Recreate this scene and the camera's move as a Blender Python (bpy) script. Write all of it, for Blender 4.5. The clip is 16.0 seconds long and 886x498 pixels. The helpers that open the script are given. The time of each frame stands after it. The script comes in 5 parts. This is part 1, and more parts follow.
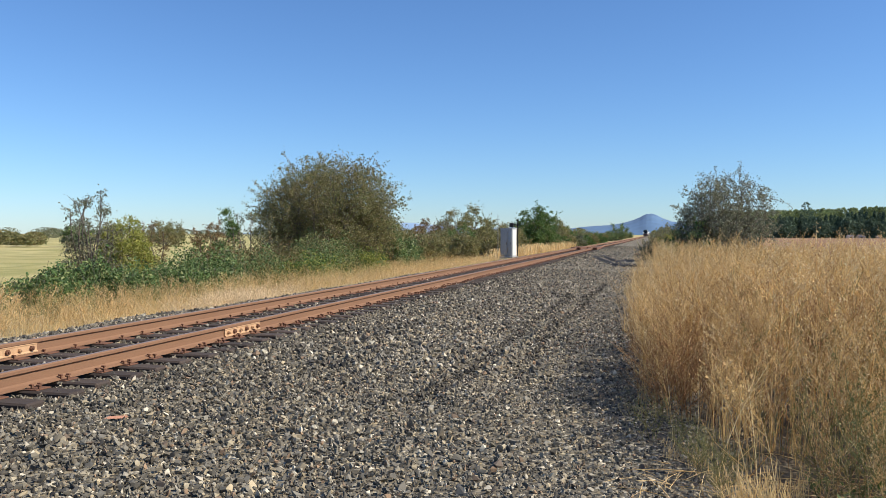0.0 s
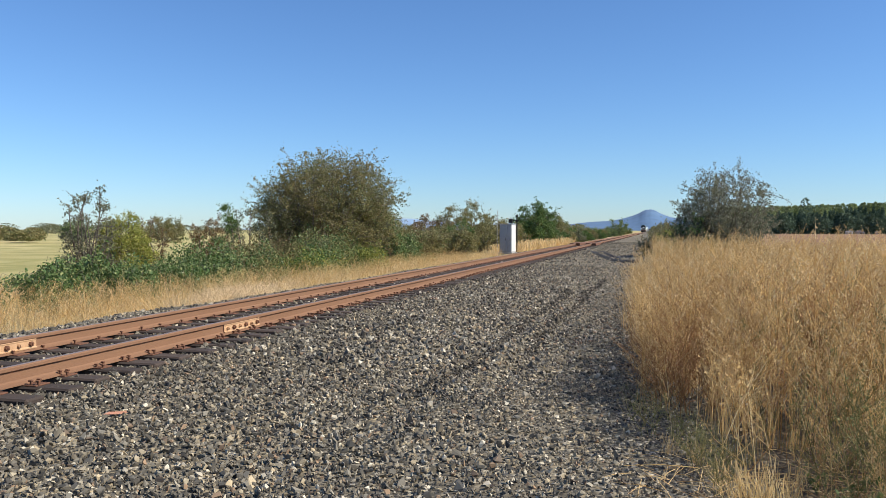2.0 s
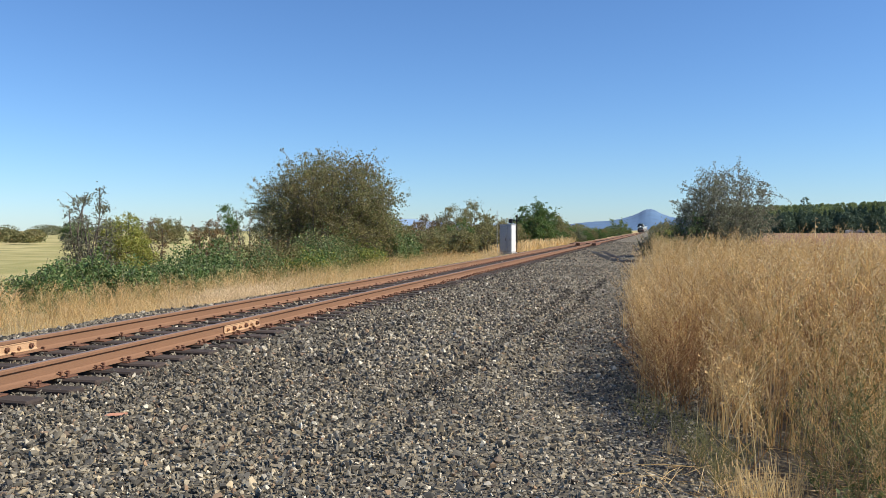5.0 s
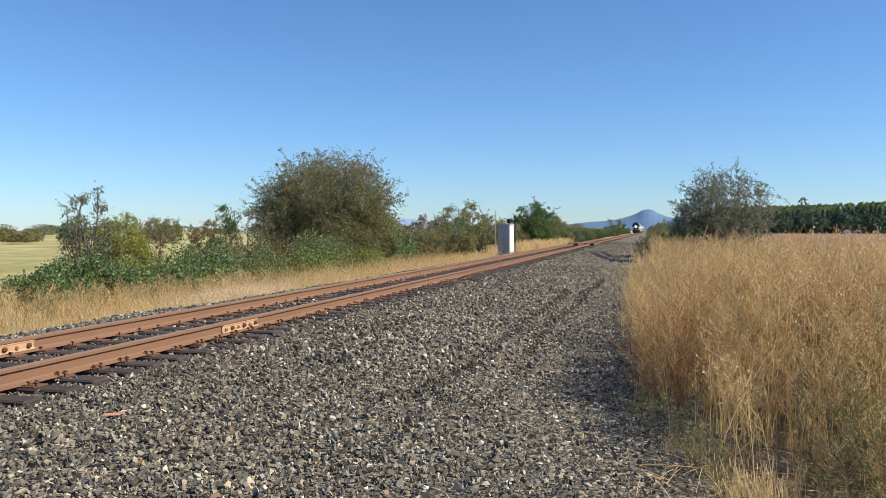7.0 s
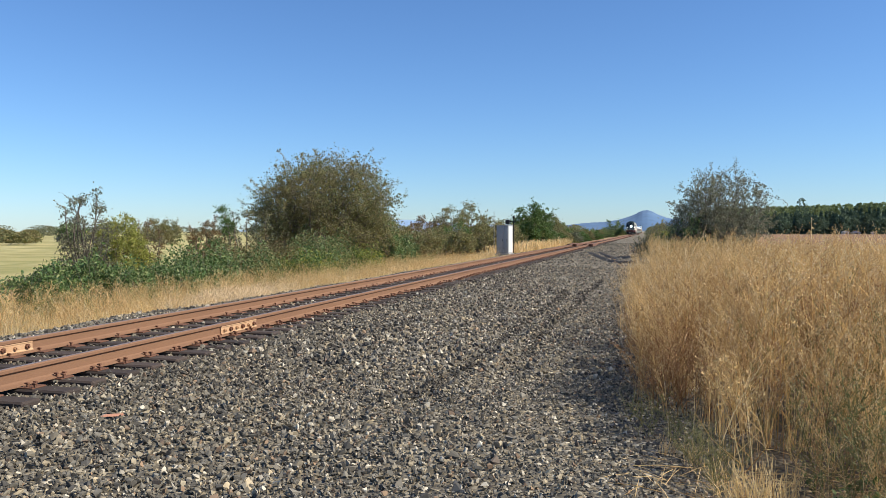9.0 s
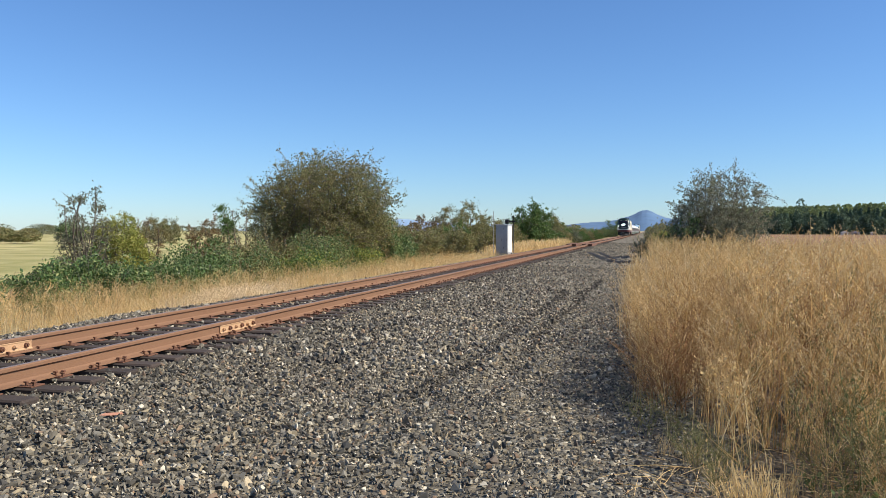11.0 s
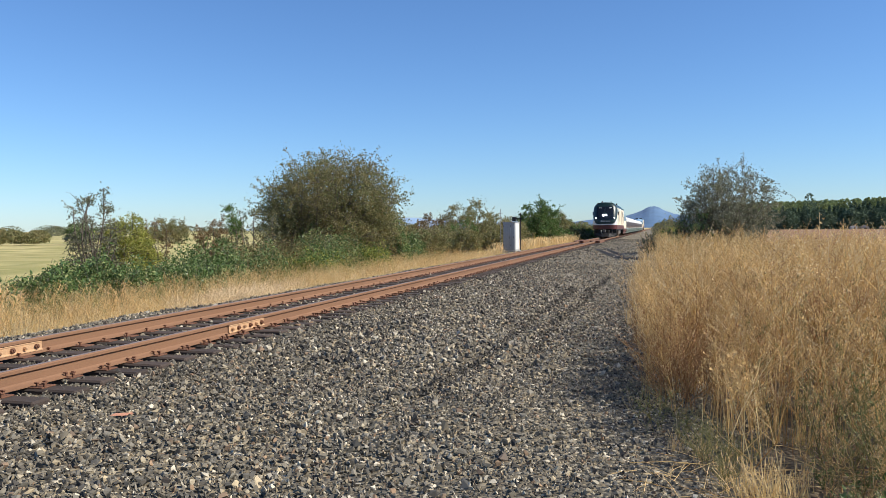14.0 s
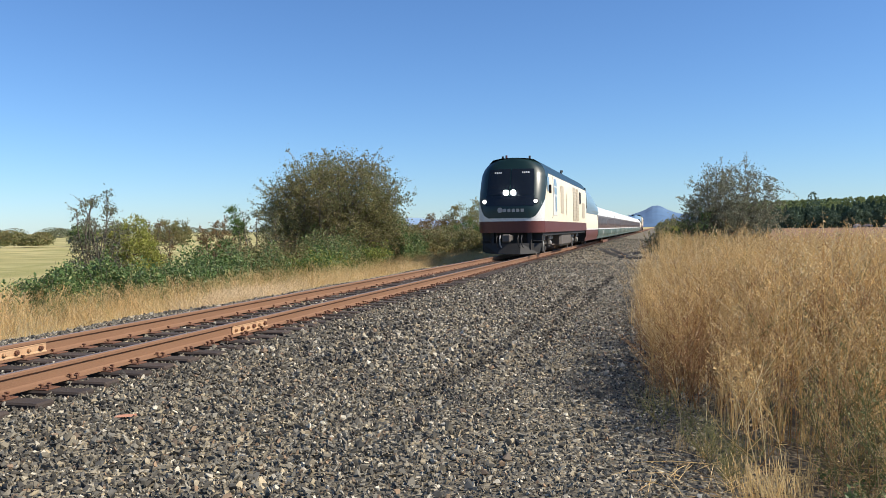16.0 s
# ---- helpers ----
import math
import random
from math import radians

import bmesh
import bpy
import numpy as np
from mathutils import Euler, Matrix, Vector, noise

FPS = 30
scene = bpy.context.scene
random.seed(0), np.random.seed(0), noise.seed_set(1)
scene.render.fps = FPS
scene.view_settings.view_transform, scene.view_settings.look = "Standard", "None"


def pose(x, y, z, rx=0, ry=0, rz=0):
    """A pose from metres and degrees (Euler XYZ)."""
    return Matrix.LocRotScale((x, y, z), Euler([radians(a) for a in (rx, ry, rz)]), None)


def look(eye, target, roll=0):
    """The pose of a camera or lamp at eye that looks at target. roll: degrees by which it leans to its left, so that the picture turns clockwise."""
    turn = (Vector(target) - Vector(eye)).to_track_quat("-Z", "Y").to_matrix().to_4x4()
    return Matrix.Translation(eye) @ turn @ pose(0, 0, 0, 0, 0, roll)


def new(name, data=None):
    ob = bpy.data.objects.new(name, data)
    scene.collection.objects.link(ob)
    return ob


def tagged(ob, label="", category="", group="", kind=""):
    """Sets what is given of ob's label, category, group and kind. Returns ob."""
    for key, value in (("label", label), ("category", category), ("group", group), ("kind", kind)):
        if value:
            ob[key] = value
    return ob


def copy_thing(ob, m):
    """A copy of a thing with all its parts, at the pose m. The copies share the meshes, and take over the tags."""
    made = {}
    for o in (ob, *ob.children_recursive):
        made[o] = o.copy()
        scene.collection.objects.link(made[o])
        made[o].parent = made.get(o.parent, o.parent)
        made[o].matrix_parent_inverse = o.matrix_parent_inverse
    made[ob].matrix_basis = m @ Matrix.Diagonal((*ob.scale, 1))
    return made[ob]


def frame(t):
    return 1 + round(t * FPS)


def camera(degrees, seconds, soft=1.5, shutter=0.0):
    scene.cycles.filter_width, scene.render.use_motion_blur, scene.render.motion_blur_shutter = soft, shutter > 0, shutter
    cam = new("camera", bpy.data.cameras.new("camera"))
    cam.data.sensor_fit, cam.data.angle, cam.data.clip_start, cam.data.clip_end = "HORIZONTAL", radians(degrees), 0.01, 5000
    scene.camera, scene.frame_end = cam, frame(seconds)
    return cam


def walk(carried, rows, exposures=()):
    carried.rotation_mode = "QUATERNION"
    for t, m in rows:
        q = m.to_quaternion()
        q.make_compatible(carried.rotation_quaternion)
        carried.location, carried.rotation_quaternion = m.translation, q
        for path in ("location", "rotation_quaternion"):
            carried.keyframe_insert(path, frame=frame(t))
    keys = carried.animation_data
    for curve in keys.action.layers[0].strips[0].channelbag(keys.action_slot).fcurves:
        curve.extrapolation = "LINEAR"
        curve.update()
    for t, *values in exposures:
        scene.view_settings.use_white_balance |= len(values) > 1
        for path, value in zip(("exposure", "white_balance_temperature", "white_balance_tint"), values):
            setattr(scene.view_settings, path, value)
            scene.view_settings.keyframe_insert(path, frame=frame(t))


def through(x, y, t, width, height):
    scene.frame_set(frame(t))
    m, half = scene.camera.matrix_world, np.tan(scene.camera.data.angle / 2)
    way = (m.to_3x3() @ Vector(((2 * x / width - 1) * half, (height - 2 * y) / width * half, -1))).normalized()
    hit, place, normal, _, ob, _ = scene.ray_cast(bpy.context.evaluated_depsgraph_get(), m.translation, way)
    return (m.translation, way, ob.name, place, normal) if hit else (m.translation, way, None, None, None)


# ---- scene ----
# world: y runs along the track, z = 0 at the top of the rails, the eye stands over x = y = 0
EYE = 1.29
cam = camera(57.13, 16.0, soft=0.85)
AIM = [  # seconds, turn to the left, tilt up, roll
    (0, 14.599, -1.051, 0.097), (0.5, 14.554, -1.032, 0.089), (1, 14.507, -1.115, 0.152), (1.5, 14.486, -1.256, 0.160),
    (2, 14.543, -1.347, 0.099), (2.5, 14.582, -1.319, 0.040), (3, 14.630, -1.313, 0.000), (3.5, 14.616, -1.318, -0.042),
    (4, 14.634, -1.344, -0.102), (6.5, 14.401, -1.286, 0.001), (7, 14.415, -1.322, -0.018), (7.5, 14.425, -1.287, -0.090),
    (8, 14.370, -1.242, -0.124), (8.5, 14.301, -1.228, -0.086), (9, 14.326, -1.262, -0.032), (11.5, 14.274, -1.309, 0.092),
    (12, 14.415, -1.369, -0.136), (12.5, 14.598, -1.374, -0.317), (13, 14.684, -1.347, -0.348), (13.5, 14.745, -1.369, -0.413),
    (14, 14.804, -1.432, -0.430), (14.5, 14.844, -1.440, -0.468), (15, 14.835, -1.414, -0.559), (15.5, 14.922, -1.397, -0.652),
    (16, 15.013, -1.410, -0.685)]


def aim(left, up, roll):
    a, b = radians(left), radians(up)
    return look((0, 0, EYE), (-math.sin(a) * math.cos(b), math.cos(a) * math.cos(b), EYE + math.sin(b)), roll)


walk(cam, [(t, aim(l, u, r)) for t, l, u, r in AIM], exposures=((0, 0.12, 6300, 10), (16, 0.12, 6300, 10)))

# ---- light: clear sky, sun to the side of the track ----
SUN_AZ, SUN_EL = 1.0, 40.0
world = bpy.data.worlds.new("sky")
scene.world = world
world.use_nodes = True
wn = world.node_tree
sky = wn.nodes.new("ShaderNodeTexSky")
sky.sky_type, sky.sun_disc = "NISHITA", False
sky.sun_elevation, sky.sun_rotation = radians(SUN_EL), radians(90 - SUN_AZ)
sky.altitude, sky.air_density, sky.dust_density, sky.ozone_density = 300, 1.0, 0.15, 6.0
back = wn.nodes["Background"]
tint = wn.nodes.new("ShaderNodeMix")
tint.data_type, tint.blend_type = "RGBA", "MULTIPLY"
tint.inputs[0].default_value, tint.inputs[7].default_value = 1.0, (0.80, 0.935, 1.08, 1)
wn.links.new(sky.outputs[0], tint.inputs[6])
back.inputs["Strength"].default_value = 0.122
wn.links.new(tint.outputs[2], back.inputs["Color"])
sun = new("sun", bpy.data.lights.new("sun", "SUN"))
sun.data.energy, sun.data.angle, sun.data.color = 6.6, radians(0.5), (1.0, 0.90, 0.75)
d = Vector((math.cos(radians(SUN_AZ)) * math.cos(radians(SUN_EL)), math.sin(radians(SUN_AZ)) * math.cos(radians(SUN_EL)), math.sin(radians(SUN_EL))))
sun.matrix_basis = look((40, 0, 40), Vector((40, 0, 40)) - d)


# ---- materials ----
def nodes_of(name):
    m = bpy.data.materials.new(name)
    m.use_nodes = True
    nt = m.node_tree
    return m, nt, nt.nodes["Principled BSDF"], nt.nodes, nt.links


def ramp_node(nt, fac, colours):
    r = nt.nodes.new("ShaderNodeValToRGB")
    el = r.color_ramp.elements
    while len(el) < len(colours):
        el.new(0.5)
    for i, c in enumerate(colours):
        el[i].position = i / max(1, len(colours) - 1)
        el[i].color = (*c, 1)
    nt.links.new(fac, r.inputs[0])
    return r.outputs[0]


def noise_node(nt, scale, detail=4, stretch=None, coords="Object"):
    tc = nt.nodes.new("ShaderNodeTexCoord")
    n = nt.nodes.new("ShaderNodeTexNoise")
    n.inputs["Scale"].default_value, n.inputs["Detail"].default_value = scale, detail
    src = tc.outputs[coords]
    if stretch:
        mp = nt.nodes.new("ShaderNodeMapping")
        mp.inputs["Scale"].default_value = stretch
        nt.links.new(src, mp.inputs[0])
        src = mp.outputs[0]
    nt.links.new(src, n.inputs["Vector"])
    return n.outputs["Fac"]


def mixed(nt, a, b, fac=0.5, kind="MULTIPLY"):
    m = nt.nodes.new("ShaderNodeMix")
    m.data_type, m.blend_type = "RGBA", kind
    if isinstance(fac, float):
        m.inputs[0].default_value = fac
    else:
        nt.links.new(fac, m.inputs[0])
    for sock, v in ((m.inputs[6], a), (m.inputs[7], b)):
        if isinstance(v, tuple):
            sock.default_value = (*v, 1)
        else:
            nt.links.new(v, sock)
    return m.outputs[2]


def surface(name, colours, scale=3.0, fine=80.0, rough=0.8, bump=0.3, metal=0.0, stretch=None, per=None, spread=0.3):
    """Base colour from coarse noise over colours, multiplied by fine grain; per: 'island' or 'object' adds a random shade."""
    m, nt, p, nodes, links = nodes_of(name)
    c = ramp_node(nt, noise_node(nt, scale, 5, stretch), [tuple(v for v in k) for k in colours])
    f = noise_node(nt, fine, 3, stretch)
    g = ramp_node(nt, f, [(0.55, 0.55, 0.55), (1.0, 1.0, 1.0), (1.35, 1.35, 1.35)])
    col = mixed(nt, c, g, 0.6)
    if per:
        rnd = nodes.new("ShaderNodeNewGeometry").outputs["Random Per Island"] if per == "island" else nodes.new("ShaderNodeObjectInfo").outputs["Random"]
        lo, hi = 1 - spread, 1 + spread
        col = mixed(nt, col, ramp_node(nt, rnd, [(lo, lo, lo), (hi, hi, hi)]), 1.0)
    links.new(col, p.inputs["Base Color"])
    p.inputs["Roughness"].default_value, p.inputs["Metallic"].default_value = rough, metal
    if bump:
        b = nodes.new("ShaderNodeBump")
        b.inputs["Strength"].default_value, b.inputs["Distance"].default_value = bump, 0.01
        links.new(f, b.inputs["Height"])
        links.new(b.outputs[0], p.inputs["Normal"])
    return m


def pieces_material(name, colours, rough=0.85, through=0.0, grain=0.0, patch=None):
    """For stones, leaves and stems: each loose piece takes a colour of the ramp at random; through: light that leaves let pass; patch: (colour, scale) of a second tone in large patches."""
    m, nt, p, nodes, links = nodes_of(name)
    rnd = nodes.new("ShaderNodeNewGeometry").outputs["Random Per Island"]
    col = ramp_node(nt, rnd, colours)
    if grain:
        col = mixed(nt, col, ramp_node(nt, noise_node(nt, grain, 4), [(0.5, 0.5, 0.5), (1.3, 1.3, 1.3)]), 0.7)
    if patch:
        spot = nodes.new("ShaderNodeMapRange")
        spot.inputs["From Min"].default_value, spot.inputs["From Max"].default_value = 0.46, 0.66
        links.new(noise_node(nt, patch[1], 3), spot.inputs["Value"])
        col = mixed(nt, col, mixed(nt, col, patch[0], 0.45, "MIX"), spot.outputs[0], "MIX")
    links.new(col, p.inputs["Base Color"])
    p.inputs["Roughness"].default_value = rough
    p.inputs["Specular IOR Level"].default_value = 0.25
    if through:
        tr = nodes.new("ShaderNodeBsdfTranslucent")
        links.new(col, tr.inputs["Color"])
        ms = nodes.new("ShaderNodeMixShader")
        ms.inputs[0].default_value = through
        links.new(p.outputs[0], ms.inputs[1])
        links.new(tr.outputs[0], ms.inputs[2])
        links.new(ms.outputs[0], nodes["Material Output"].inputs["Surface"])
    return m


def glow(name, colour, strength):
    m, nt, p, nodes, links = nodes_of(name)
    p.inputs["Base Color"].default_value = (0.8, 0.8, 0.8, 1)
    p.inputs["Emission Color"].default_value, p.inputs["Emission Strength"].default_value = (*colour, 1), strength
    return m


STONES = [(0.06, 0.059, 0.052), (0.227, 0.196, 0.139), (0.097, 0.093, 0.082), (0.389, 0.335, 0.232), (0.069, 0.068, 0.063), (0.281, 0.232, 0.151), (0.14, 0.131, 0.108), (0.648, 0.583, 0.443),
          (0.085, 0.082, 0.075), (0.194, 0.173, 0.128), (0.052, 0.05, 0.044), (0.454, 0.373, 0.238), (0.119, 0.11, 0.092), (0.248, 0.227, 0.178), (0.063, 0.059, 0.053), (0.335, 0.227, 0.14)]
M = {}
# dark stone: dirty ballast, and the shade painted into the wheel ruts
M["rut_stone"] = pieces_material("dirty_and_shade_stone", [(0.036, 0.034, 0.030), (0.10, 0.088, 0.066), (0.055, 0.052, 0.045), (0.15, 0.13, 0.098), (0.066, 0.059, 0.048)], 0.9, grain=25.0)
M["stone"] = pieces_material("crushed_stone", STONES, 0.85, grain=25.0)


def ground_material():
    """Gravel on the bank, dry soil and grass beyond, by the place in the plan."""
    m, nt, p, nodes, links = nodes_of("gravel_and_soil")
    tc = nodes.new("ShaderNodeTexCoord")
    vor = nodes.new("ShaderNodeTexVoronoi")
    vor.inputs["Scale"].default_value = 22.0
    links.new(tc.outputs["Object"], vor.inputs["Vector"])
    stones = ramp_node(nt, vor.outputs["Color"], STONES)
    fine = noise_node(nt, 60.0, 4)
    # sheet colours kept dark to put shade into gaps between loose stones
    stones = mixed(nt, stones, ramp_node(nt, fine, [(0.35, 0.35, 0.35), (1.0, 1.0, 1.0)]), 0.8)
    dirt = ramp_node(nt, noise_node(nt, 0.9, 6), [(0.075, 0.066, 0.050), (0.13, 0.112, 0.082), (0.10, 0.086, 0.065)])
    patches = nodes.new("ShaderNodeMapRange")
    patches.inputs["From Min"].default_value, patches.inputs["From Max"].default_value = 0.45, 0.75
    links.new(noise_node(nt, 0.8, 5), patches.inputs["Value"])
    gravel = mixed(nt, stones, dirt, patches.outputs[0], "MIX")
    sep = nodes.new("ShaderNodeSeparateXYZ")
    links.new(tc.outputs["Object"], sep.inputs[0])
    wob = nodes.new("ShaderNodeMath")
    wob.operation = "MULTIPLY_ADD"
    wob.inputs[1].default_value = 1.4
    links.new(noise_node(nt, 0.6, 5), wob.inputs[0])
    links.new(sep.outputs["X"], wob.inputs[2])

    def edge(a, b):
        r = nodes.new("ShaderNodeMapRange")
        r.inputs["From Min"].default_value, r.inputs["From Max"].default_value = a, b
        links.new(wob.outputs[0], r.inputs["Value"])
        return r.outputs[0]
    straw = ramp_node(nt, noise_node(nt, 1.5, 6), [(0.28, 0.21, 0.10), (0.44, 0.34, 0.17), (0.34, 0.26, 0.13)])
    tufts = nodes.new("ShaderNodeMapRange")
    tufts.inputs["From Min"].default_value, tufts.inputs["From Max"].default_value = 0.32, 0.68
    links.new(noise_node(nt, 0.06, 8), tufts.inputs["Value"])
    meadow = ramp_node(nt, tufts.outputs[0], [(0.25, 0.245, 0.09), (0.43, 0.37, 0.165), (0.28, 0.27, 0.10), (0.53, 0.45, 0.215), (0.33, 0.30, 0.12)])
    crop = ramp_node(nt, noise_node(nt, 0.05, 6), [(0.18, 0.11, 0.065), (0.26, 0.16, 0.09), (0.22, 0.135, 0.078)])
    col = mixed(nt, meadow, straw, edge(-26.0, -20.0), "MIX")
    col = mixed(nt, col, gravel, edge(-9.2, -8.6), "MIX")
    # soil under the weeds, its colour darkened for the shade of the stand
    soil = ramp_node(nt, noise_node(nt, 7.0, 6), [(0.055, 0.042, 0.030), (0.105, 0.082, 0.056), (0.16, 0.125, 0.080)])
    col = mixed(nt, col, soil, edge(1.0, 1.7), "MIX")
    col = mixed(nt, col, straw, edge(6.0, 9.0), "MIX")
    col = mixed(nt, col, crop, edge(12.0, 16.0), "MIX")
    links.new(col, p.inputs["Base Color"])
    p.inputs["Roughness"].default_value = 0.95
    p.inputs["Specular IOR Level"].default_value = 0.15
    b = nodes.new("ShaderNodeBump")
    b.inputs["Strength"].default_value, b.inputs["Distance"].default_value = 0.9, 0.03
    links.new(vor.outputs["Distance"], b.inputs["Height"])
    b.invert = True
    links.new(b.outputs[0], p.inputs["Normal"])
    return m


M["ground"] = ground_material()
M["rust"] = surface("rusted_steel", [(0.158, 0.080, 0.040), (0.195, 0.103, 0.055), (0.125, 0.061, 0.032)], 1.2, 120, 0.85, 0.25, stretch=(1, 0.25, 1))
M["rust_dark"] = surface("dark_rust", [(0.10, 0.045, 0.025), (0.17, 0.075, 0.04)], 6, 90, 0.9, 0.3)
M["rust_pale"] = surface("pale_rust_on_joint_bar", [(0.33, 0.175, 0.085), (0.46, 0.29, 0.16), (0.24, 0.11, 0.05)], 9, 90, 0.85, 0.3)
M["tread"] = surface("worn_rail_tread", [(0.17, 0.13, 0.12), (0.25, 0.21, 0.20)], 2, 60, 0.55, 0.05, metal=0.35, stretch=(1, 0.05, 1))
M["tie"] = surface("creosoted_timber", [(0.022, 0.016, 0.013), (0.05, 0.036, 0.028), (0.032, 0.023, 0.018)], 5, 60, 0.9, 0.5, stretch=(0.2, 1, 1), per="object")
M["bark"] = surface("grey_bark", [(0.10, 0.08, 0.06), (0.18, 0.15, 0.12)], 8, 60, 0.9, 0.4)
M["leaf_olive"] = pieces_material("olive_leaves", [(0.115, 0.14, 0.052), (0.20, 0.215, 0.085), (0.29, 0.26, 0.11), (0.14, 0.165, 0.065), (0.31, 0.24, 0.11), (0.23, 0.235, 0.10)], 0.45, 0.5, patch=((0.27, 0.20, 0.085), 0.45))
# the pale yellow-green tone stands in for sunlit leaves
M["leaf_dark"] = pieces_material("dark_green_leaves", [(0.06, 0.115, 0.042), (0.125, 0.19, 0.066), (0.08, 0.14, 0.048), (0.30, 0.33, 0.13), (0.11, 0.17, 0.056)], 0.35, 0.3)
M["leaf_green"] = pieces_material("fresh_green_leaves", [(0.075, 0.14, 0.04), (0.12, 0.195, 0.055), (0.09, 0.155, 0.045), (0.17, 0.22, 0.07)], 0.5, 0.4)
M["leaf_yellow"] = pieces_material("yellow_green_leaves", [(0.28, 0.31, 0.065), (0.40, 0.40, 0.095), (0.22, 0.26, 0.06), (0.44, 0.38, 0.11)], 0.6, 0.5)
M["leaf_brown"] = pieces_material("browning_leaves", [(0.22, 0.125, 0.06), (0.16, 0.125, 0.055), (0.27, 0.17, 0.085), (0.13, 0.12, 0.045)], 0.7, 0.35)
M["leaf_silver"] = pieces_material("silvery_leaves", [(0.11, 0.125, 0.075), (0.22, 0.23, 0.15), (0.36, 0.36, 0.26), (0.15, 0.165, 0.10), (0.19, 0.165, 0.10)], 0.45, 0.35)
M["leaf_grey"] = pieces_material("grey_green_leaves", [(0.085, 0.10, 0.052), (0.15, 0.16, 0.09), (0.24, 0.24, 0.145), (0.115, 0.13, 0.07)], 0.45, 0.32)
M["straw"] = pieces_material("dry_straw", [(0.68, 0.48, 0.21), (0.78, 0.60, 0.31), (0.54, 0.36, 0.15), (0.84, 0.68, 0.39), (0.70, 0.50, 0.22)], 0.8, 0.45)
M["pods"] = pieces_material("dry_seed_stalks", [(0.74, 0.52, 0.22), (0.85, 0.65, 0.32), (0.57, 0.365, 0.145), (0.90, 0.78, 0.50), (0.50, 0.33, 0.14), (0.78, 0.57, 0.27)], 0.8, 0.5, grain=1.1)
M["weed_brown"] = pieces_material("brown_dry_stalks", [(0.30, 0.165, 0.08), (0.42, 0.25, 0.12), (0.22, 0.12, 0.06), (0.52, 0.34, 0.17)], 0.8, 0.4)
M["herb"] = pieces_material("green_herb", [(0.12, 0.15, 0.055), (0.20, 0.215, 0.085), (0.32, 0.29, 0.125), (0.15, 0.18, 0.07), (0.42, 0.34, 0.16), (0.24, 0.22, 0.09)], 0.6, 0.4)
# conifer greens lightened, with distant haze put into the colour
M["far_wood"] = pieces_material("far_conifers", [(0.075, 0.115, 0.078), (0.115, 0.16, 0.10), (0.09, 0.135, 0.09)], 0.9, 0.25)
M["far_pale"] = pieces_material("far_pale_wood", [(0.20, 0.26, 0.11), (0.26, 0.31, 0.14), (0.17, 0.22, 0.10)], 0.9, 0.35)
# the blue of the distant haze is put into both hill colours
M["hill"] = surface("hazy_blue_hill", [(0.082, 0.150, 0.255), (0.095, 0.17, 0.28)], 0.004, 0.02, 1.0, 0.0)
M["hill_far"] = surface("hazy_pale_ridge", [(0.22, 0.33, 0.47), (0.24, 0.35, 0.49)], 0.003, 0.02, 1.0, 0.0)


# ---- mesh helpers ----
def bulk(name, V, F, mat, smooth=False):
    """A mesh from arrays: V n x 3, F m x k, every face with the same number of corners."""
    V, F = np.asarray(V, np.float32), np.asarray(F, np.int32)
    me = bpy.data.meshes.new(name)
    k = F.shape[1]
    me.vertices.add(len(V))
    me.vertices.foreach_set("co", V.ravel())
    me.loops.add(F.size)
    me.loops.foreach_set("vertex_index", F.ravel())
    me.polygons.add(len(F))
    me.polygons.foreach_set("loop_start", np.arange(0, F.size, k, dtype=np.int32))
    me.polygons.foreach_set("use_smooth", np.full(len(F), smooth))
    me.materials.append(M[mat] if isinstance(mat, str) else mat)
    me.update(calc_edges=True)
    me.validate()
    return me


def join(chunks):
    """Puts (V, F) chunks end to end."""
    Vs, Fs, n = [], [], 0
    for V, F in chunks:
        Vs.append(np.asarray(V, float)), Fs.append(np.asarray(F, int) + n)
        n += len(V)
    return np.concatenate(Vs), np.concatenate(Fs)


def strewn(V, F, places, turns, sizes):
    """Copies of one small mesh: places n x 3, turns n x 3 x 3, sizes n x 3."""
    W = np.einsum("nij,nkj->nki", turns, V[None] * sizes[:, None, :]) + places[:, None, :]
    G = F[None] + (np.arange(len(places)) * len(V))[:, None, None]
    return W.reshape(-1, 3), G.reshape(-1, F.shape[1])


def spins(rng, n):
    """Random rotations."""
    q = rng.normal(size=(n, 4))
    q /= np.linalg.norm(q, axis=1)[:, None]
    w, x, y, z = q.T
    return np.stack([1 - 2 * (y * y + z * z), 2 * (x * y - z * w), 2 * (x * z + y * w), 2 * (x * y + z * w), 1 - 2 * (x * x + z * z), 2 * (y * z - x * w),
                     2 * (x * z - y * w), 2 * (y * z + x * w), 1 - 2 * (x * x + y * y)], 1).reshape(n, 3, 3)


def upright(rng, n, tilt=0.15):
    """Turns about z, with a small tilt."""
    a, b, c = rng.uniform(0, 2 * np.pi, n), rng.normal(0, tilt, n), rng.normal(0, tilt, n)
    o, e = np.zeros(n), np.ones(n)
    Z = np.stack([np.cos(a), -np.sin(a), o, np.sin(a), np.cos(a), o, o, o, e], 1).reshape(n, 3, 3)
    X = np.stack([e, o, o, o, np.cos(b), -np.sin(b), o, np.sin(b), np.cos(b)], 1).reshape(n, 3, 3)
    Y = np.stack([np.cos(c), o, np.sin(c), o, e, o, -np.sin(c), o, np.cos(c)], 1).reshape(n, 3, 3)
    return X @ Y @ Z


